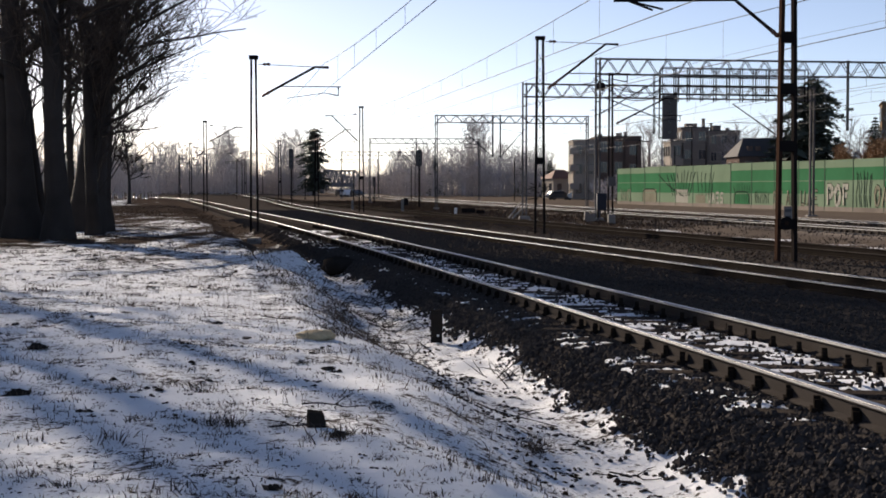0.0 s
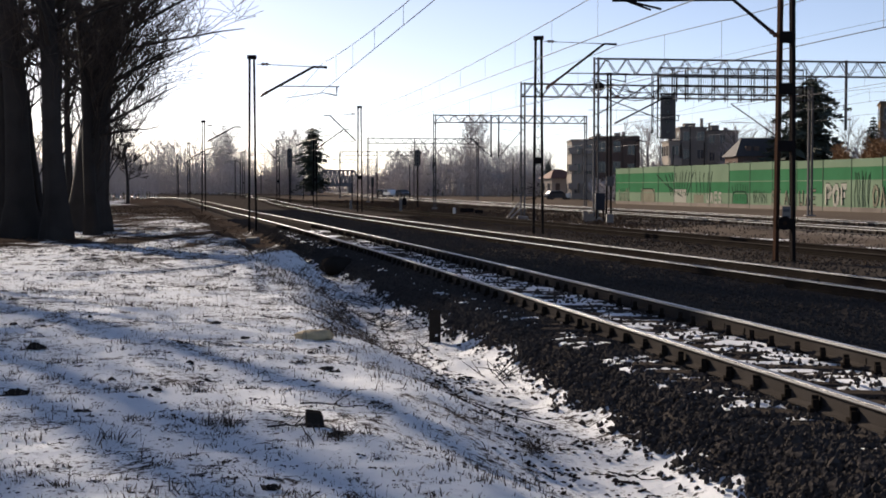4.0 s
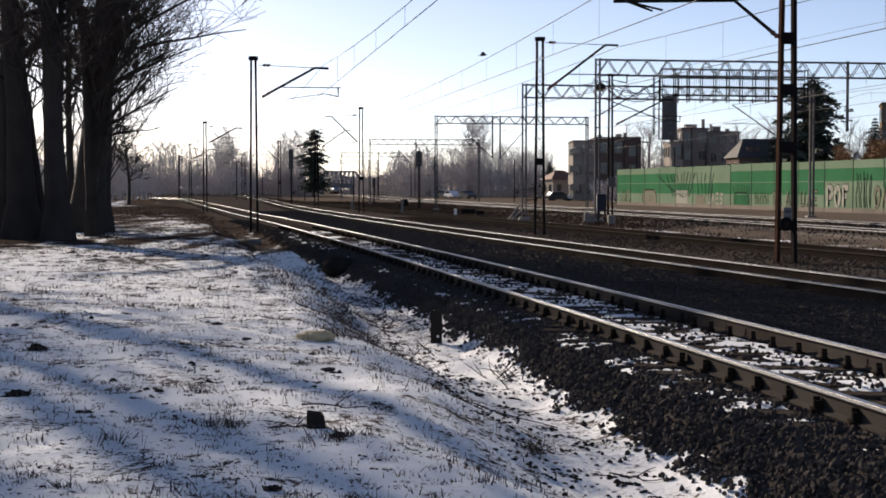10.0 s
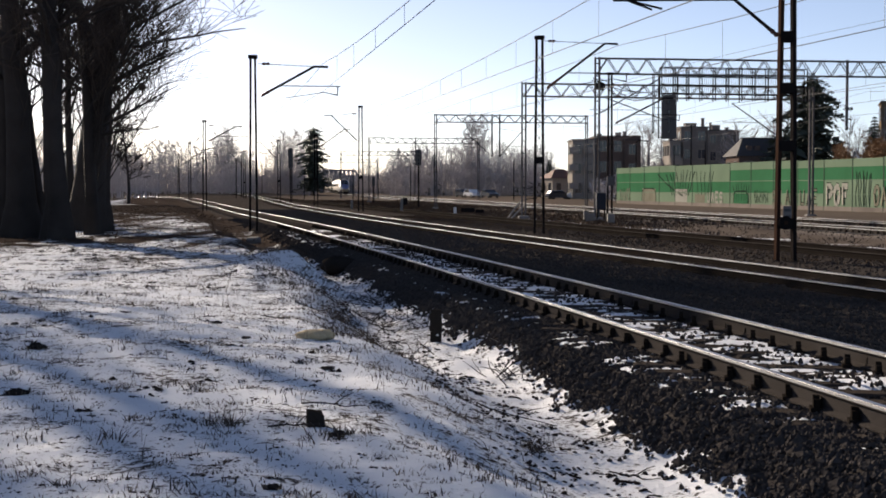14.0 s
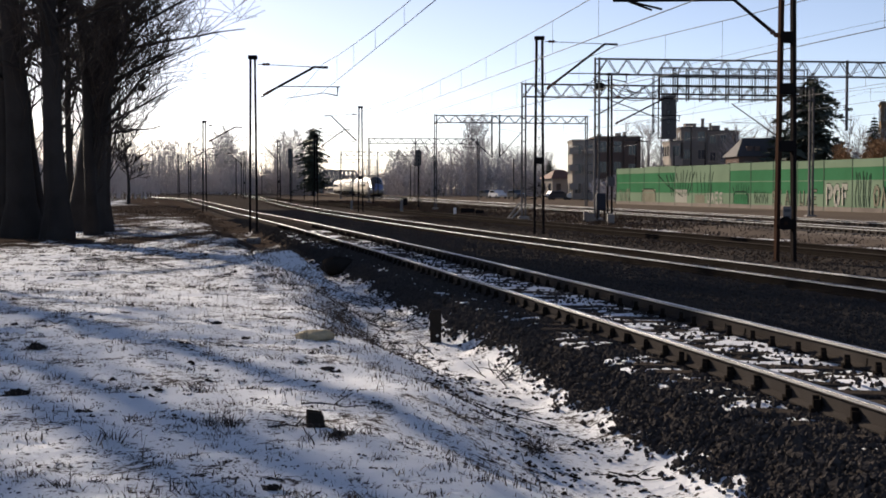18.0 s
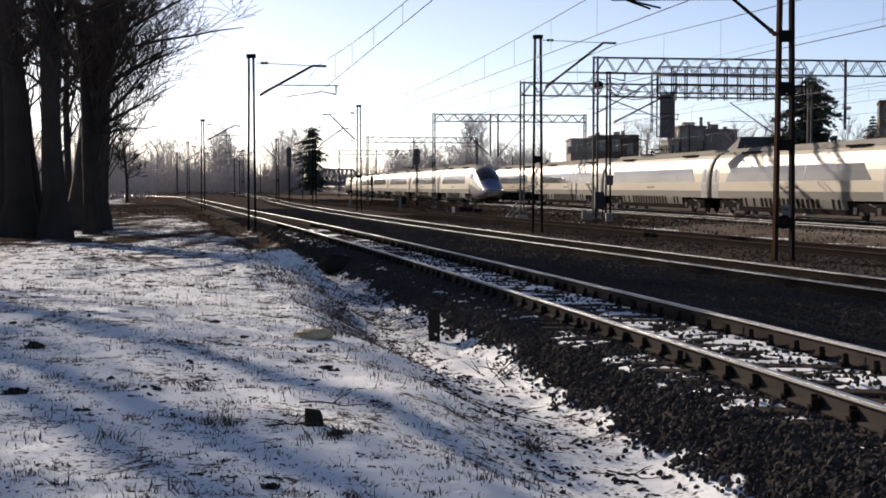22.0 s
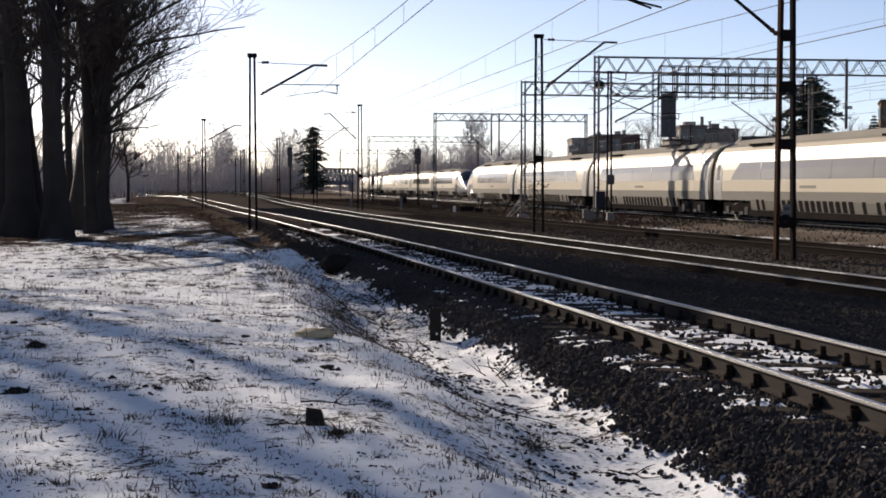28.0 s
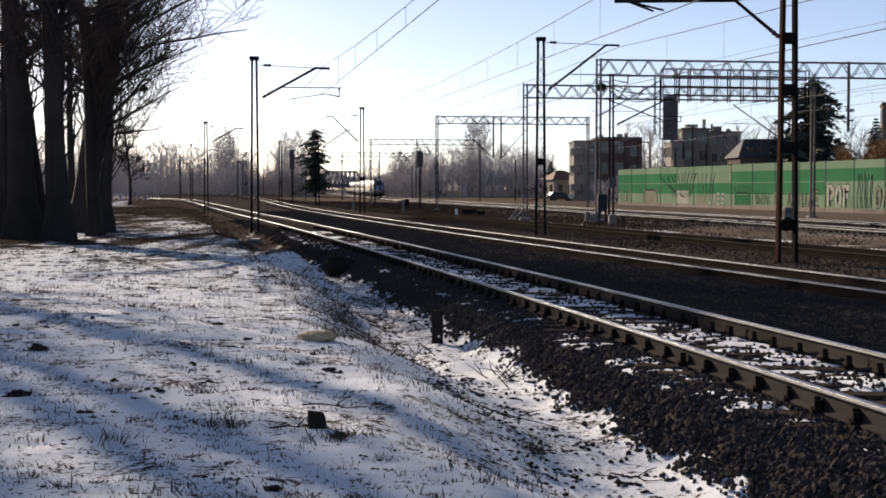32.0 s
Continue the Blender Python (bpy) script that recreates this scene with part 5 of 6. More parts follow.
# ---- a bird ----
bird = thing("bird", "small dark bird in flight", "bird", Matrix.Translation((-30, 40, 3)))
part("body", MB().tube([(-0.09, 0, 0), (-0.05, 0, 0.005), (0.02, 0, 0.01), (0.07, 0, 0.012), (0.10, 0, 0.012)], [0.012, 0.026, 0.032, 0.022, 0.004], 8), "feather", bird)
for s in (-1, 1):
    part("wing", MB().loft([[(0.04, s * 0.02, 0.02), (-0.05, s * 0.02, 0.02), (-0.05, s * 0.02, 0.028), (0.04, s * 0.02, 0.028)], [(0.03, s * 0.12, 0.07), (-0.05, s * 0.12, 0.07), (-0.05, s * 0.12, 0.075), (0.03, s * 0.12, 0.075)], [(-0.03, s * 0.20, 0.06), (-0.06, s * 0.20, 0.06), (-0.06, s * 0.20, 0.063), (-0.03, s * 0.20, 0.063)]]), "feather", bird)
part("tail", MB().loft([[(-0.08, -0.012, 0), (-0.08, 0.012, 0), (-0.08, 0.012, 0.006), (-0.08, -0.012, 0.006)], [(-0.16, -0.03, -0.005), (-0.16, 0.03, -0.005), (-0.16, 0.03, 0), (-0.16, -0.03, 0)]]), "feather", bird)

# ---- small things along the tracks ----
post = thing("wooden_post", "short tarred wooden post standing in the snowy ditch", "post", Matrix.Translation((-0.085, 19.6, -0.58)))
part("stake", bevel_mesh(MB().box(0, 0, 0.22, 0.15, 0.13, 0.48), 0.012, "stake"), "wood_post", post)
part("reflector", MB().tube([(0.02, -0.066, 0.13), (0.02, -0.075, 0.13)], 0.018, 8), "white_paint", post)
for x, y, gz, h, what in ((-7.5, 124, -0.5, 0.98, "stub"), (-2.9, 107, -0.5, 1.22, "stub")):
    st = thing("concrete_marker", "pale concrete marker post beside the tracks", "post", Matrix.Translation((x, y, gz)), "marker posts")
    part("stone_post", bevel_mesh(MB().box(0, 0, h / 2, 0.19, 0.16, h), 0.02, "marker"), "concrete", st)
part("sign_plate", MB().box(0.26, 0.03, 1.0, 0.3, 0.05, 0.5), "mast", st)
cab = thing("blue_cabinet", "blue steel equipment cabinet between portal posts", "cabinet", Matrix.Translation((9.15, 86.5, -0.35)))
part("body", bevel_mesh(MB().box(0, 0, 1.05, 0.55, 0.4, 0.95), 0.02, "cabinet_body"), "blue", cab)
part("door", MB().box(0, -0.205, 1.05, 0.48, 0.012, 0.86), "blue", cab)
part("stand", MB().box(-0.2, 0, 0.3, 0.06, 0.3, 0.6).box(0.2, 0, 0.3, 0.06, 0.3, 0.6), "mast", cab)
wb = thing("white_box", "small white concrete block beside the track", "block", Matrix.Translation((8.4, 87.5, -0.55)))
part("block", bevel_mesh(MB().box(0, 0, 0.42, 0.28, 0.28, 0.5), 0.02, "block"), "concrete", wb)
part("plinth", MB().box(0, 0, 0.08, 0.36, 0.36, 0.2), "concrete", wb)
pm = thing("point_machine", "low dark point machine with rods beside the main track", "point machine", Matrix.Translation((1.9, 112, -0.5)))
part("case", bevel_mesh(MB().box(0, 0, 0.3, 1.0, 0.6, 0.32), 0.04, "pm_case"), "mast", pm)
part("cover", MB().box(0.9, 0.1, 0.2, 0.6, 0.5, 0.24), "mast", pm)
part("marker", MB().box(-0.95, 0, 0.25, 0.22, 0.1, 0.5), "white_paint", pm)
stay = thing("stay_rods", "pale slanted stays at the foot of a portal", "stay", Matrix.Translation((4.6, 94.2, -0.52)))
part("rod", MB().bar((-0.5, 0, 0.05), (0.3, 0.5, 1.1), 0.08), "concrete", stay)
part("rod", MB().bar((-0.3, -0.3, 0.05), (0.4, 0.5, 0.7), 0.08), "concrete", stay)
for x, y, h in ((9.55, 84.9, 0.6), (8.8, 88.7, 0.55)):
    st = thing("foundation_block", "pale concrete foundation block at a mast", "block", Matrix.Translation((x, y, -0.6)), "foundation blocks")
    part("block", bevel_mesh(MB().box(0, 0, h / 2, 0.4, 0.4, h), 0.04, "fblock"), "concrete", st)


# slim far poles
def pole(x, y, h, r=0.09, label="slim far pole beside the line", lamp=False):
    p = thing("pole", label, "pole", Matrix.Translation((x, y, -0.5)), "far poles")
    part("shaft", MB().tube([(0, 0, 0), (0, 0, h)], [r, r * 0.7], 6), "mast", p)
    if lamp:
        part("lamp_arm", MB().tube([(0, 0, h), (0.3, 0, h + 0.3), (0.9, 0, h + 0.25)], 0.05, 6), "mast", p)
        part("lamp_head", MB().box(1.1, 0, h + 0.2, 0.6, 0.2, 0.12), "grey_steel", p)


for x, y, h in ((-33.5, 250, 7.2), (-43.0, 245, 6.8), (-38.5, 320, 6.9), (-33.0, 240, 6.5), (-23.0, 250, 5.2), (-14.0, 235, 4.8), (-10.7, 250, 6.8), (-5.5, 260, 6.2), (10.5, 220, 6.3), (14.5, 215, 5.5), (29.8, 170, 7.2), (25.5, 165, 6.5), (40.8, 118, 7.0), (26.2, 158, 8.6)):
    pole(x, y, h)
for x, y, h in ((20.4, 185, 7.0), (22.6, 175, 7.2)):
    pole(x, y, h, 0.08, "far street lamp beside the noise barrier", True)


# ---- trains ----
HALF = ((0.0, 0.42), (1.10, 0.42), (1.30, 0.55), (1.385, 0.95), (1.415, 1.45), (1.405, 1.95), (1.36, 2.50), (1.29, 2.85), (1.20, 3.10), (1.04, 3.38), (0.82, 3.60), (0.50, 3.76), (0.22, 3.83), (0.0, 3.85))


def half_width(z):
    for (w0, z0), (w1, z1) in zip(HALF[1:], HALF[2:]):
        if z0 <= z <= z1 and z1 > z0:
            return w0 + (w1 - w0) * (z - z0) / (z1 - z0)
    return 1.1


def nose_shape(f):
    """f from 0 (full section) to 1 (tip): half-width factor, roof height, bottom height."""
    wide = (1 - f ** 3.2) ** 0.52
    roof = 3.85 - 2.55 * (0.32 * f ** 1.3 + 0.68 * ramp(f, 0.12, 1.08)) if f < 0.999 else 1.32
    low = 0.42 + 0.42 * f ** 3
    return max(0.12, wide), max(low + 0.35, roof), low


def section(x, wide=1.0, roof=3.85, low=0.42, grow=0.0, floor=0.98):
    """One closed ring of the body at x; nothing hangs below floor."""
    pts = []
    for w, z in HALF:
        zz = low + (z - 0.42) / 3.43 * (roof - low)
        if zz < floor:
            w, zz = (w if w == 0 else half_width(max(z, floor))), floor
        pts.append((x, (w + grow * (w > 0)) * wide, zz + grow * (z > 3.0)))
    return pts + [(x, -b, c) for _, b, c in pts[-2:0:-1]]


L_MID, L_END, NOSE = 26.2, 28.2, 7.2


def strip(x0, x1, z0, z1, side, grow=0.012, slant0=0.0, slant1=0.0, n=5):
    """A panel that follows the body's side, standing a little proud."""
    rings = []
    for i in range(n + 1):
        z = z0 + (z1 - z0) * i / n
        w = (half_width(z) + grow) * side
        k = i / n
        rings.append([(x0 + slant0 * k, w, z), (x1 + slant1 * k, w, z), (x1 + slant1 * k, w - side * (grow + 0.03), z), (x0 + slant0 * k, w - side * (grow + 0.03), z)])
    return MB().loft(rings)


def bogie(parent, x):
    part("bogie_frame", MB().box(x, -1.16, 0.62, 4.2, 0.18, 0.5).box(x, 1.16, 0.62, 4.2, 0.18, 0.5).box(x, 0, 0.6, 0.7, 2.0, 0.3).box(x - 0.5, -1.16, 0.85, 0.4, 0.1, 0.3).box(x + 0.5, -1.16, 0.85, 0.4, 0.1, 0.3).box(x - 0.5, 1.16, 0.85, 0.4, 0.1, 0.3).box(x + 0.5, 1.16, 0.85, 0.4, 0.1, 0.3), "under", parent)
    for dx in (-1.35, 1.35):
        for s in (-1.27, 1.27):
            part("axle_box", MB().box(x + dx, s, 0.5, 0.42, 0.1, 0.34).tube([(x + dx, s - 0.06, 0.5), (x + dx, s + 0.06, 0.5)], 0.15, 8).box(x + dx * 0.45, s, 0.36, 0.5, 0.08, 0.16), "grey_steel", parent)
    for s in (-1.2, 1.2):
        part("damper", MB().tube([(x - 0.8, s, 0.72), (x + 0.5, s, 0.95)], 0.06, 6), "wheel", parent)
    for dx in (-1.35, 1.35):
        for s in (-1, 1):
            part("wheel", MB().tube([(x + dx, s * 0.70, 0.445), (x + dx, s * 0.82, 0.445)], 0.445, 18).tube([(x + dx, s * 0.82, 0.445), (x + dx, s * 1.05, 0.445)], 0.14, 10), "wheel", parent)


def car_sides(body, x0, x1, door_ends, slants, seed):
    """Windows, skirt, vents and doors on both sides between x0 and x1."""
    rnd = random.Random(seed)
    for s in (-1, 1):
        part("window_band", strip(x0 + 2.6, x1 - 2.6, 1.98, 2.80, s, 0.010, slants[0], slants[1]), "train_glass", body, "tinted window band")
        for k in range(1, 5):
            xx = x0 + 2.6 + (x1 - x0 - 5.2) * k / 5
            part("window_divider", strip(xx - 0.06, xx + 0.06, 1.99, 2.79, s, 0.016), "train_silver" if rnd.random() < 0.3 else "train_glass", body)
        part("waist", strip(x0 + 0.1, x1 - 0.1, 0.985, 1.42, s, 0.012), "train_grey", body, "grey lower side band")
        part("skirt", strip(x0 + 5.4, x1 - (5.4 if len(door_ends) == 2 else 2.6), 0.44, 0.975, s, 0.012), "train_grey", body, "grey skirt panel between the bogies")
        mid = (x0 + x1) / 2
        slots = [mid - 4.0 + 0.66 * k for k in range(13)] + [mid - 6.6, mid - 5.9, mid + 5.2, mid + 6.5, mid + 7.2]
        for k, xx in enumerate(slots):
            if xx < x1 - 5.0:
                part("vent", strip(xx, xx + (0.44 if k < 13 else 0.34), 0.56, 1.04, s, 0.018), "under", body)
        for e in door_ends:
            xx = x0 + 0.75 if e < 0 else x1 - 0.75
            part("door", strip(xx - 0.58, xx + 0.58, 1.0, 3.05, s, 0.014), "door_grey", body, "grey plug door")
            part("door_window", strip(xx - 0.22, xx + 0.22, 1.98, 2.75, s, 0.02), "train_glass", body)
        part("line_mark", strip((x0 + x1) / 2 - 1.2, (x0 + x1) / 2 + 0.6, 1.58, 1.70, s, 0.012), "train_grey", body)
    part("underfloor", MB().box((x0 + x1) / 2, 0, 0.62, x1 - x0 - 9.4, 2.56, 0.72), "under", body)
    part("roof_duct", MB().loft([[(xx, -0.62, 3.66), (xx, 0.62, 3.66), (xx, 0.45, z), (xx, -0.45, z)] for xx, z in ((x0 + 1.0, 3.80), (x0 + 1.6, 3.97), (x1 - 1.6, 3.97), (x1 - 1.0, 3.80))]), "train_roof", body)
    for k in range(5):
        for c in (x0 + 4.2, x1 - 6.6):
            for s in (-0.80, 0.80):
                part("roof_grille", MB().box(c + 0.55 * k, s, 3.67, 0.36, 0.36, 0.10), "under", body)


def roof_skin(body, rings):
    """The dusty grey roof over the body, a little proud of it."""
    k = 10
    out = []
    for r in rings:
        n = len(HALF)
        up = list(r[k:n]) + list(r[n:2 * n - 1 - k])
        out.append([(x, y * 1.006, z + 0.008) for x, y, z in up])
    part("roof", MB().loft(out, closed=False), "train_roof", body, "dusty grey roof")


def middle_car(seed):
    """Centred at 0, length L_MID along x."""
    h = L_MID / 2 - 0.3
    body = part("car", MB().loft([section(-h, 0.97, 3.80), section(-h + 0.15), section(h - 0.15), section(h, 0.97, 3.80)]), "train_white", None, "cream-white passenger car", smooth=False)
    car_sides(body, -h, h, (-1, 1), (1.1, -0.9) if seed % 2 else (0.8, -0.4), seed)
    roof_skin(body, [section(-h + 0.1), section(h - 0.1)])
    for e in (-1, 1):
        part("gangway", MB().loft([section(e * h, 0.90, 3.66, 0.6), section(e * (h + 0.32), 0.90, 3.66, 0.6)]), "rubber", body)
        bogie(body, e * (h - 3.3))
    if seed in (2, 4):
        pz = 4.0
        part("pantograph", MB().bar((2, -0.6, pz), (5, -0.6, pz), 0.08).bar((2, 0.6, pz), (5, 0.6, pz), 0.08).bar((2.2, 0, pz), (4.6, 0, pz + 0.22), 0.07).bar((4.6, 0, pz + 0.22), (2.4, 0, pz + 0.34), 0.06).bar((2.4, -0.8, pz + 0.36), (2.4, 0.8, pz + 0.36), 0.06), "under", body)
        for k in range(3):
            part("roof_insulator", MB().tube([(6 + k, 0.3, 3.9), (6 + k, 0.3, 4.15)], 0.07, 8), "insulator", body)
    return body


def end_car(seed):
    """Nose towards +x; runs from -L_END/2 to the tip at L_END/2."""
    h = L_END / 2
    x_full = h - NOSE
    rings = [section(-h + 0.3, 0.97, 3.80), section(-h + 0.45), section(x_full)]
    N = 22
    for i in range(1, N + 1):
        f = (i / N) ** 0.8
        w, r, lo = nose_shape(f)
        rings.append(section(x_full + NOSE * f, w, r, lo, 0, 0.98 - 0.56 * ramp(f, 0.16, 0.34)))
    body = part("car", MB().loft(rings), "train_white", None, "cream-white leading car with a long sloping nose", smooth=True)
    body.data.polygons.foreach_set("use_smooth", [True] * len(body.data.polygons))
    car_sides(body, -h + 0.3, x_full + 0.2, (-1,), (0.5, -0.3), seed)

    roof_skin(body, [section(-h + 0.4), section(x_full)] + [section(x_full + NOSE * f, *nose_shape(f)) for f in (0.05, 0.1, 0.15, 0.2, 0.25)])

    def shell(f0, f1, i0, i1, grow, both=True):
        """A patch of the nose between two stations and two ring indices, standing proud."""
        out = MB()
        for s in ((1, -1) if both else (1,)):
            rr = []
            for k in range(13):
                f = f0 + (f1 - f0) * k / 12
                w, r, lo = nose_shape(max(0, f))
                ring = section(x_full + NOSE * f, w, r, lo, 0, 0.98 - 0.56 * ramp(f, 0.16, 0.34))[:len(HALF)]
                rr.append([(p[0] + grow * 0.5, (p[1] + grow) * s, p[2] + grow) for p in ring[i0:i1]])
            out.loft(rr, closed=False)
        return out

    part("nose_skin", shell(0.0, 0.985, 1, 14, 0.005), "train_silver", body, "silver cab and nose", smooth=True)
    part("windshield", shell(0.27, 0.62, 9, 14, 0.014), "windshield", body, "large black sloping windshield", smooth=True)
    part("nose_cover", shell(0.64, 0.985, 7, 14, 0.012), "train_blue", body, "blue nose cover", smooth=True)
    part("nose_cheek", shell(0.16, 0.985, 1, 6, 0.012), "train_slate", body, "slate-grey lower nose", smooth=True)
    part("nose_lip", shell(0.62, 0.99, 4, 6, 0.013), "train_slate", body, "slate-grey nose edge", smooth=True)
    part("cheek_band", shell(0.02, 0.70, 5, 7, 0.016), "train_white", body, "cream stripe along the cab", smooth=True)
    part("cab_window", shell(0.10, 0.27, 6, 9, 0.018), "windshield", body, "slanted cab side window", smooth=True)
    for s in (-1, 1):
        w, r, lo = nose_shape(0.80)
        ring = section(x_full + NOSE * 0.80, w, r, lo)
        p = ring[6]
        part("headlight", MB().ball((p[0] + 0.03, (p[1] + 0.01) * s, p[2] + 0.02), 0.13, 0.03, 0.05, n=10, m=6), "headlight" , body, "lit headlight")
    part("gangway", MB().loft([section(-h + 0.02, 0.90, 3.66, 0.6), section(-h + 0.32, 0.90, 3.66, 0.6)]), "rubber", body)
    part("plough", MB().loft([[(x_full + 3.4, -1.0, 0.25), (x_full + 3.4, 1.0, 0.25), (x_full + 3.4, 1.0, 0.75), (x_full + 3.4, -1.0, 0.75)], [(x_full + 5.6, -0.55, 0.25), (x_full + 5.6, 0.55, 0.25), (x_full + 5.6, 0.55, 0.75), (x_full + 5.6, -0.55, 0.75)]]), "under", body)
    bogie(body, -h + 3.9)
    bogie(body, x_full - 0.6)
    return body


NOSES = [end_car(11)]
MIDS = [middle_car(k) for k in (1, 2, 3)]


def copy_part(ob, parent):
    made = copy_thing(ob, Matrix.Identity(4))
    made.parent = parent
    return made


def build_train(label):
    t = thing("train", label, "train", group="passing trains")
    cars = [copy_part(NOSES[0], t)] + [copy_part(MIDS[k], t) for k in (0, 1, 2, 1, 0)] + [copy_part(NOSES[0], t)]
    return t, cars


train_a, cars_a = build_train("white and silver high-speed train with a blue nose, coming closer")
train_b, cars_b = build_train("white and silver high-speed train with a blue nose, running away")
for o in NOSES + MIDS:
    for c in list(o.children_recursive):
        bpy.data.objects.remove(c)
    bpy.data.objects.remove(o)


def car_offsets():
    """Middle of each car behind the leading tip."""
    out, s = [], 0.0
    for k in range(7):
        n = L_END if k in (0, 6) else L_MID
        out.append(s + n / 2)
        s += n
    return out


def on_line(line, s0):
    """Place and heading at s metres along a line, counted from y = 0 (with growing y)."""
    y = s0 / 1.011
    dx = (line(y + 6) - line(y - 6)) / 12
    return Vector((line(y), y, ZA)), math.atan2(1, dx)


# metres by which the nearer train runs ahead of an even pace, second by second
AHEAD = dict(zip(range(21, 33), (0.1, 0.3, 0.5, 0.9, 2.7, 3.7, 4.5, 4.7, 3.6, 1.7, -0.6, -3.4)))


def run_train(train, cars, line, nose_y, speed, way):
    """way -1: towards the viewer, +1: away. nose_y: the leading tip's y at 20 s."""
    head = math.atan2(-way * -1, -0.1487 * way) if way > 0 else math.atan2(-1, 0.1487)
    rows, local = [], [[] for _ in cars]
    for t in range(0, 33):
        s_tip = (nose_y + way * speed * (t - 20) - (AHEAD.get(t, 0.0) if way < 0 else 0.0)) * 1.011
        p, _ = on_line(line, s_tip)
        base = Matrix.Translation(p) @ Matrix.Rotation(head, 4, "Z")
        rows.append((t, base))
        inv = base.inverted()
        for k, off in enumerate(car_offsets()):
            q, a = on_line(line, s_tip - way * off)
            face = a if way > 0 else a + math.pi
            if k == 6:
                face += math.pi
            local[k].append((t, inv @ Matrix.Translation(q) @ Matrix.Rotation(face, 4, "Z")))
    walk(train, rows)
    for c, r in zip(cars, local):
        walk(c, r)


# ---- loose stones, stubble and twigs ----
def stones(name, label, spots, material, seed, size=(0.012, 0.034), kind_cat="ballast", flat=1.0):
    rnd = np.random.default_rng(seed)
    base = np.array([(0, 0, 1), (0.9, 0.1, 0.3), (0.1, 0.95, 0.2), (-0.9, 0.2, 0.25), (-0.15, -0.9, 0.3), (0.6, 0.6, -0.6), (-0.6, 0.5, -0.6), (-0.5, -0.6, -0.6), (0.6, -0.6, -0.6)])
    fc = np.array([(0, 1, 2), (0, 2, 3), (0, 3, 4), (0, 4, 1), (1, 5, 2), (2, 6, 3), (3, 7, 4), (4, 8, 1), (1, 8, 5), (2, 5, 6), (3, 6, 7), (4, 7, 8)])
    n = len(spots)
    s = rnd.uniform(size[0], size[1], (n, 1, 1)) * rnd.uniform(0.65, 1.3, (n, 1, 3)) * np.array((1, 1, flat))
    a = rnd.uniform(0, 6.283, n)
    v = base[None] * s * rnd.uniform(0.75, 1.25, (n, 9, 1))
    c, sn = np.cos(a)[:, None], np.sin(a)[:, None]
    x, y = v[..., 0] * c - v[..., 1] * sn, v[..., 0] * sn + v[..., 1] * c
    v = np.stack([x, y, v[..., 2]], -1) + np.array(spots)[:, None]
    f = (fc[None] + (np.arange(n) * 9)[:, None, None]).reshape(-1, 3)
    me = bpy.data.meshes.new(name)
    me.from_pydata(v.reshape(-1, 3).tolist(), [], f.tolist())
    me.materials.append(M[material])
    return tagged(new(name, me), label, kind_cat, kind="stuff")


def scatter(seed, n, y0, y1, u0, u1, power=2.0, lift=0.01):
    """Spots on the ground in a strip beside the nearest track, denser near the viewer."""
    rnd = random.Random(seed)
    out = []
    for _ in range(n):
        y = y0 + (y1 - y0) * rnd.random() ** power
        u = rnd.uniform(u0, u1)
        x = bank_line(y) + u
        if -2.6 < u < -edge(y) + 0.02 and rnd.random() > 0.3 * math.exp((u + edge(y)) / 0.08):
            continue
        if (-edge(y) < u <= -1.25 and patch(x, y) > 0.40) or (-1.25 < u < -0.7 and patch(x, y) > 0.0) or (abs(u - 0.2) < 0.7 and patch(x, y) > -0.22):
            if rnd.random() < 0.72:
                continue
        out.append((x, y, ground_z(x, y) + lift))
    return out


stones("ballast_shoulder", "dark crushed-stone ballast shoulder beside the near rail", scatter(1, 58000, 6, 40, -2.35, -0.65, 1.8), "stone", 1, (0.007, 0.028))
stones("ballast_lumps", "larger dark lumps of stone and soil on the ballast shoulder", scatter(15, 900, 7, 34, -2.1, -0.95, 1.6), "stone", 11, (0.03, 0.06), "ballast", 0.8)
stones("far_shoulder", "dark ballast shoulder farther along the near track", scatter(12, 17000, 19, 40, -1.95, -0.65, 1.0) + scatter(13, 12000, 36, 80, -2.3, -0.65, 1.2), "stone", 9, (0.018, 0.045))
stones("ballast_bed", "dark crushed-stone ballast between and beyond the rails", scatter(2, 9000, 9, 45, -0.45, 0.85, 1.7) + scatter(3, 18000, 14, 60, 1.05, 5.8, 1.5), "stone", 2)
stones("middle_ballast", "dark ballast between the tracks farther along the line", scatter(14, 15000, 45, 120, 0.85, 7.5, 1.2), "stone", 10, (0.03, 0.075))
stones("scattered_stones", "loose dark stones lying on the snow of the ditch", scatter(4, 520, 7, 30, -3.0, -2.4, 1.6), "clod", 3, (0.006, 0.026), "stones", 0.45)
stones("brown_ballast", "brownish loose ballast stones by the second track", scatter(5, 4000, 22, 60, 2.5, 8.0, 1.4) + scatter(6, 6000, 26, 85, 7, 14, 1.2), "stone_brown", 4, (0.018, 0.045))


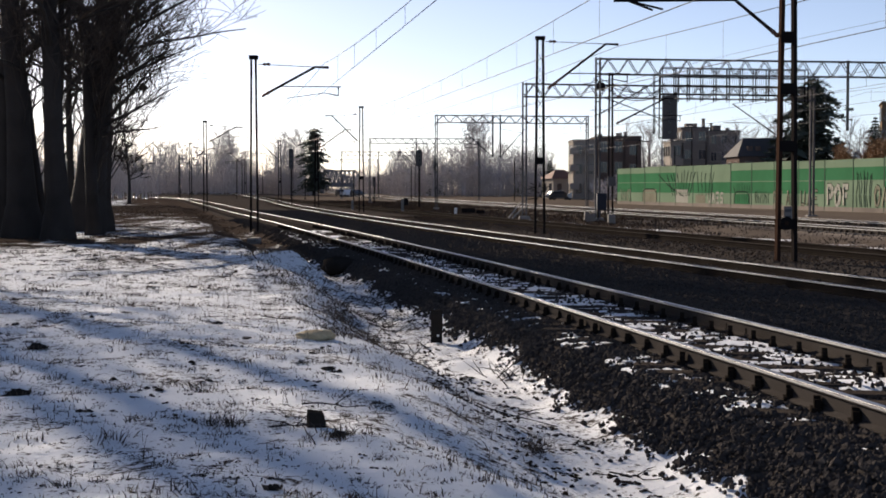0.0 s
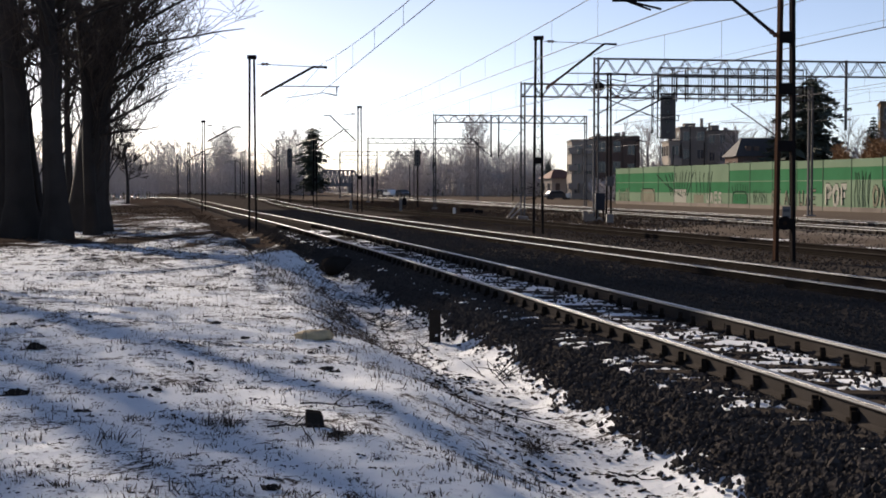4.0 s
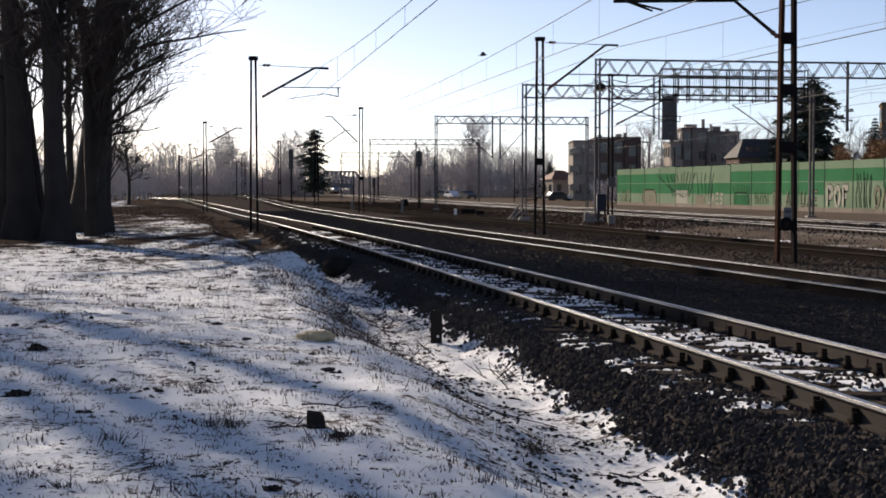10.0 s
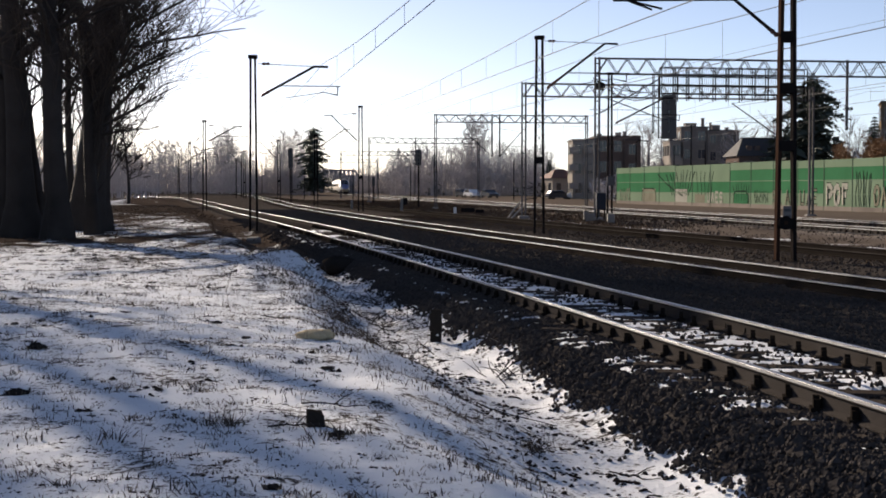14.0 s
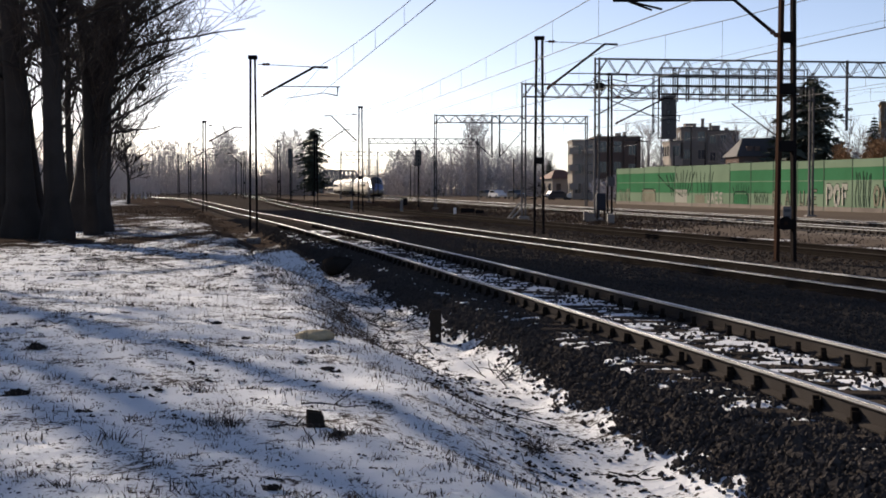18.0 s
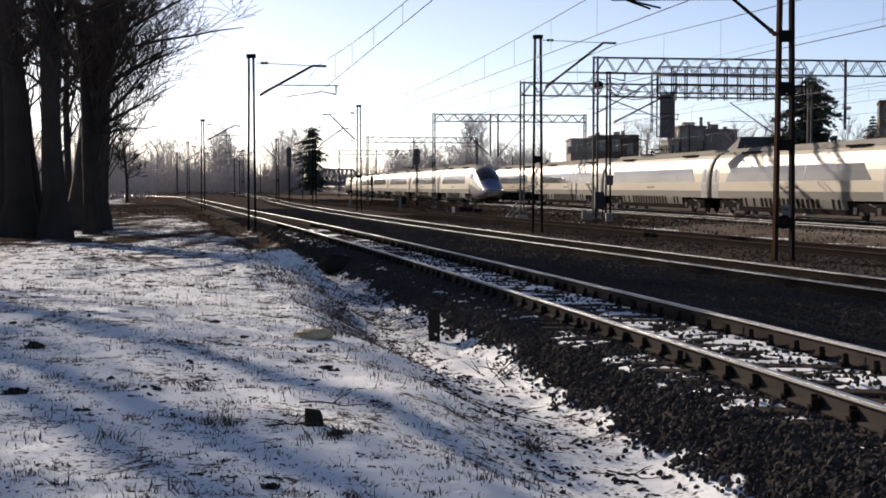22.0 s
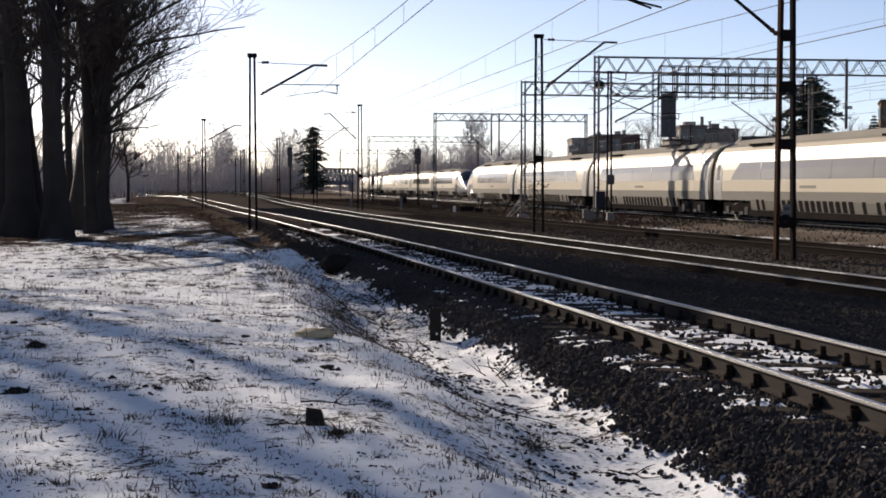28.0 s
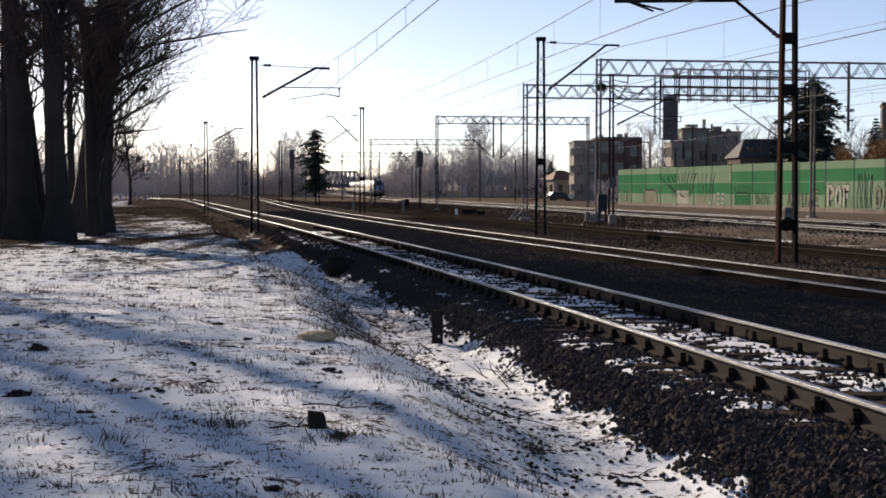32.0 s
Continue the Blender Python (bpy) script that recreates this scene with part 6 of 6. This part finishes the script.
def snow_lumps():
    rnd = random.Random(8)
    mb = MB()
    for i in range(900):
        y = 10 + 45 * rnd.random() ** 1.3
        u = rnd.choice((rnd.uniform(-1.2, -0.75), rnd.uniform(-0.3, 0.72), rnd.uniform(-0.3, 0.72)))
        x = bank_line(y) + u
        if patch(x, y) < 0.1:
            continue
        mb.ball((x, y, -0.180), rnd.uniform(0.02, 0.10), rnd.uniform(0.02, 0.08), rnd.uniform(0.006, 0.016), i, 0.5, 10, 4)
    me = mb.mesh("snow_patches", True)
    me.materials.append(M["snow"])
    tagged(new("snow_patches", me), "thin snow patches on sleepers and ballast", "snow", kind="stuff")


snow_lumps()


def stubble(name, label, seed, clumps, y0, y1, u0, u1, material, tall=(0.04, 0.16), per=(4, 12), power=1.7, wide=0.006, size=0.09, lean=0.35):
    rnd = random.Random(seed)
    v, f = [], []
    for _ in range(clumps):
        y = y0 + (y1 - y0) * rnd.random() ** power
        u = rnd.uniform(u0, u1)
        cx = bank_line(y) + u
        big = rnd.random() ** 2.2
        cz = ground_z(cx, y) - 0.01
        for _ in range(rnd.randint(*per)):
            x, yy = cx + rnd.gauss(0, size * (0.5 + big)), y + rnd.gauss(0, size * (0.5 + big))
            h = rnd.uniform(*tall) * (0.5 + big)
            w = wide * rnd.uniform(0.7, 1.6) * (1 + max(0, y - 15) * 0.03)
            a = rnd.uniform(0, 3.14)
            lx, ly = rnd.gauss(0, lean) * h, rnd.gauss(0, lean) * h
            h = h / (1 + lean * lean)
            k = len(v)
            ca, sa = math.cos(a) * w, math.sin(a) * w
            v += [(x - ca, yy - sa, cz), (x + ca, yy + sa, cz), (x + lx * 0.5 + ca * 0.7, yy + ly * 0.5 + sa * 0.7, cz + h * 0.6), (x + lx * 0.5 - ca * 0.7, yy + ly * 0.5 - sa * 0.7, cz + h * 0.6), (x + lx * 1.3, yy + ly * 1.3, cz + h)]
            f += [(k, k + 1, k + 2, k + 3), (k + 3, k + 2, k + 4)]
    me = bpy.data.meshes.new(name)
    me.from_pydata(v, [], f)
    me.materials.append(M[material])
    tagged(new(name, me), label, "grass", kind="stuff")


stubble("grass_stubble", "dark dead grass stubble poking through the snow", 1, 2900, 6.5, 40, -12, -3.5, "dead_grass", (0.018, 0.045), (5, 16), 1.5, 0.0034, 0.05, 0.16)
stubble("fine_stubble", "short dead grass blades poking through the snow", 2, 4600, 6.5, 45, -14, -3.5, "dead_grass", (0.008, 0.028), (2, 6), 1.6, 0.0028, 0.05, 0.3)
stubble("grass_mats", "low matted patches of dead grass on the snow", 7, 620, 6.5, 42, -13, -4.1, "dead_grass", (0.016, 0.042), (24, 60), 1.4, 0.0034, 0.045, 0.6)
stubble("straw_stubble", "pale brown straw poking through the snow", 3, 700, 7, 40, -12, -3.3, "straw", (0.02, 0.05), (4, 12), 1.5, 0.003, 0.06)
stubble("brown_tufts", "low brown tufts of dead grass on the snow", 9, 620, 6.5, 45, -13, -3.9, "brown_grass", (0.02, 0.055), (25, 60), 1.4, 0.003, 0.05, 0.5)
stubble("edge_grass", "dark matted weeds along the edge of the bank", 4, 430, 15, 34, -3.85, -2.85, "dead_grass", (0.05, 0.17), (4, 12), 1.0, 0.004, 0.12, 0.6)
stubble("far_grass", "dry brown grass on the far bank", 5, 3400, 34, 125, -18, -1.9, "brown_grass", (0.05, 0.16), (5, 10), 1.0, 0.006, 0.3, 0.8)
stubble("verge_grass", "rusty brown grass on the verge of the main tracks", 10, 4200, 75, 230, 17, 29.5, "brown_grass", (0.06, 0.22), (5, 9), 1.1, 0.012, 0.5, 0.5)
stubble("mid_grass", "dry brown grass between the tracks", 6, 1200, 40, 130, 15.5, 23.5, "dead_grass", (0.05, 0.16), (5, 9), 1.0, 0.010, 0.35)

stubble("slope_stalks", "sparse short dark stalks on the snowy slope", 12, 210, 7, 18, -3.9, -2.8, "dead_grass", (0.03, 0.075), (1, 4), 1.2, 0.004, 0.04, 0.2)


stubble("dark_tufts", "dark upright tufts of dead grass standing in the snow", 14, 520, 6.6, 36, -13, -3.6, "dead_grass", (0.03, 0.085), (6, 44), 1.35, 0.0034, 0.06, 0.45)
stubble("tall_stalks", "thin tall dry stalks standing in the snow", 15, 230, 7, 26, -9, -2.9, "dead_grass", (0.07, 0.17), (1, 4), 1.2, 0.0022, 0.05, 0.22)
stubble("crest_weeds", "dry bent weeds on the crest of the slope", 16, 110, 9, 17, -3.75, -2.95, "brown_grass", (0.03, 0.10), (3, 9), 1.0, 0.003, 0.08, 0.5)


stubble("track_side_grass", "short rusty brown grass between the tracks", 17, 3200, 34, 95, 9.5, 16.5, "brown_grass", (0.03, 0.10), (6, 12), 1.0, 0.008, 0.3, 0.6)


def clumps(seed, n, y0, y1, u0, u1, power, per, size):
    """Clustered spots on the bank."""
    rnd = random.Random(seed)
    out = []
    for _ in range(n):
        y = y0 + (y1 - y0) * rnd.random() ** power
        cx = bank_line(y) + rnd.uniform(u0, u1)
        big = 0.4 + rnd.random() ** 2
        for _ in range(rnd.randint(*per)):
            x, yy = cx + rnd.gauss(0, size * 1.6 * big), y + rnd.gauss(0, size * big)
            out.append((x, yy, ground_z(x, yy) + 0.001))
    return out


stones("soil_crumbs", "dark crumbs of soil showing through the thin snow", clumps(21, 2300, 6.5, 42, -14, -3.9, 1.5, (3, 12), 0.045), "clod", 6, (0.004, 0.015), "soil", 0.4)
stones("soil_clods", "small dark clods and molehill crumbs on the snow", clumps(22, 230, 6.5, 40, -13, -3.9, 1.4, (1, 4), 0.05), "clod", 7, (0.016, 0.042), "soil", 0.6)
stones("ditch_litter", "dark crumbs and litter on the snow of the ditch", clumps(23, 520, 7.5, 33, -3.1, -2.1, 1.2, (2, 9), 0.06), "clod", 8, (0.006, 0.03), "soil", 0.5)


def clod(x, y, rx, ry, rz, seed, label, material, name="clod", cat="clod"):
    c = thing(name, label, cat, Matrix.Translation((x, y, ground_z(x, y))))
    mb = MB().ball((0, 0, rz * 0.45), rx, ry, rz, seed, 0.28, 10, 7)
    part("lump", mb, material, c)
    rnd = random.Random(seed)
    tuft = MB()
    for _ in range(18):
        a = rnd.uniform(0, 6.283)
        p = Vector((math.cos(a) * rx, math.sin(a) * ry, 0))
        tuft.bar(p, p * 1.3 + Vector((0, 0, rnd.uniform(0.3, 1.5) * rz)), 0.006)
    tagged(part("tuft", tuft, "dead_grass", c), kind="stuff")


stump = thing("wooden_block", "short dark block of wood standing on the snow", "block", Matrix.Translation((-0.79, 9.3, ground_z(-0.79, 9.3))) @ Matrix.Rotation(0.3, 4, "Z"))
part("wood", bevel_mesh(MB().loft([[(-0.058, -0.05, -0.03), (0.055, -0.05, -0.03), (0.06, 0.05, -0.03), (-0.055, 0.05, -0.03)], [(-0.062, -0.05, 0.105), (0.042, -0.045, 0.082), (0.05, 0.05, 0.095), (-0.05, 0.052, 0.112)]]), 0.008, "wood"), "wood_post", stump)
for i, (x, y, r) in enumerate(((-2.45, 16.2, 0.06), (-0.95, 12.4, 0.055), (-3.7, 13.6, 0.1), (-3.05, 10.7, 0.09), (-0.85, 7.4, 0.05), (-2.0, 15.2, 0.05), (-0.62, 8.9, 0.06))):
    clod(x, y, r * 0.8, r * 0.7, r * 0.36, 40 + i, "small dark clod of earth on the snow", "wood_post")
sk = thing("straw_sack", "flattened straw-coloured sack lying on the snow", "sack", Matrix.Translation((-1.28, 15.0, ground_z(-1.28, 15.0))))
part("cloth", MB().ball((0, 0, 0.03), 0.18, 0.14, 0.06, 5, 0.22, 20, 9).ball((0.09, -0.03, 0.05), 0.09, 0.08, 0.05, 8, 0.25, 14, 7).ball((-0.12, 0.02, 0.03), 0.08, 0.07, 0.035, 9, 0.25, 12, 6), "sack", sk, smooth=True)
tyre = thing("dark_heap", "dark heap of soil in the ditch beside the track", "heap", Matrix.Translation((-2.4, 34.5, -0.42)))
part("soil", MB().ball((0, 0, 0.10), 0.40, 0.6, 0.22, 6, 0.15, 14, 8), "wood_post", tyre, smooth=True)


def brush(x, y, n, seed, spread, label, material="bark", thick=1.0):
    b = thing("brushwood", label, "brushwood", Matrix.Translation((x, y, ground_z(x, y))))
    rnd = random.Random(seed)
    mb = MB()
    for _ in range(n):
        p = Vector((rnd.gauss(0, spread), rnd.gauss(0, spread * 2), rnd.uniform(0, 0.05)))
        d = Vector((rnd.uniform(-1, 1), rnd.uniform(-1, 1), rnd.uniform(0.05, 0.7))).normalized()
        pts = [p]
        for _ in range(3):
            d = (d + Vector((rnd.uniform(-.3, .3), rnd.uniform(-.3, .3), rnd.uniform(-.2, .15)))).normalized()
            pts.append(pts[-1] + d * rnd.uniform(0.05, 0.15) * min(1, 0.25 + spread * 5))
        mb.tube(pts, [k * thick for k in (0.008, 0.006, 0.004, 0.002)], 3, caps=False)
    tagged(part("twig_tangle", mb, material, b), kind="stuff")


brush(-0.95, 22.5, 70, 1, 0.3, "tangle of dark fallen twigs in the snowy ditch")
brush(-0.55, 15.2, 12, 2, 0.2, "few dark fallen twigs on the snowy slope")
brush(0.66, 15.8, 24, 3, 0.12, "dark upright weed stalks at the ballast edge")
brush(0.66, 10.6, 75, 4, 0.06, "low brown bush of twigs on the slope", "twig", 0.35)
brush(-1.4, 25.5, 50, 5, 0.25, "dark tangle of weeds below the bank edge")


def stick(x, y, turn, length, seed):
    """A thin fallen branch with a side twig, lying on the snow."""
    b = thing("fallen_stick", "thin dark fallen branch lying on the snow", "branch", group="fallen branches")
    rnd = random.Random(seed)
    pts, n = [], 6
    for i in range(n + 1):
        f = i / n - 0.5
        px, py = x + math.cos(turn) * length * f + rnd.uniform(-0.01, 0.01), y + math.sin(turn) * length * f
        pts.append(Vector((px, py, ground_z(px, py) + 0.012 + rnd.uniform(0, 0.02))))
    part("stem", MB().tube(pts, [0.0048 * (1 - 0.6 * i / n) + 0.0016 for i in range(n + 1)], 5), "bark", b)
    q = pts[3]
    part("twig", MB().tube([q, q + Vector((math.cos(turn + 0.6) * length * 0.2, math.sin(turn + 0.6) * length * 0.2, 0.05)), q + Vector((math.cos(turn + 0.5) * length * 0.34, math.sin(turn + 0.5) * length * 0.34, 0.07))], [0.005, 0.004, 0.002], 4), "bark", b)


for i, (x, y, turn, length) in enumerate(((-0.32, 16.9, 0.9, 0.5), (0.62, 12.6, -0.5, 0.75), (-0.15, 14.6, 2.2, 0.5), (-0.9, 9.2, 0.1, 0.35), (-0.75, 10.3, 0.05, 0.45), (-1.6, 19.6, -0.7, 0.9), (-1.35, 18.0, -0.9, 0.7), (1.35, 10.4, -0.6, 0.4), (-1.9, 17.2, 0.3, 0.4), (-3.4, 9.0, 0.7, 0.3))):
    stick(x, y, turn, length, 60 + i)


# ---- what moves ----
def motions():
    run_train(train_a, cars_a, ta, 201.3, 28.1, -1)
    for k, c in enumerate(road_cars):
        gap = (0.0, 2.7, 4.2)[k]
        walk(c, [(t, pose(x - gap, y + gap * 4, -0.33, 0, 0, -68)) for t, x, y in ((0, -17.4, 303), (3, -9.6, 292), (6, -3.1, 280), (9, 3.2, 268), (12, 6.1, 260), (18.5, 12.6, 245), (23, 16.3, 238), (28, 25.9, 225), (32, 31.0, 218))])
    walk(bird, [(t, pose(x, 40, z, 0, -5, 4)) for t, x, z in ((0, -55.0, 3.0), (6.5, -18.9, 3.4), (8.8, -5.84, 4.27), (9.6, -1.22, 4.77), (12, 12.4, 6.3), (32, 125, 14))])
    run_train(train_b, cars_b, tb, 106.4, 33.2, 1)


motions()
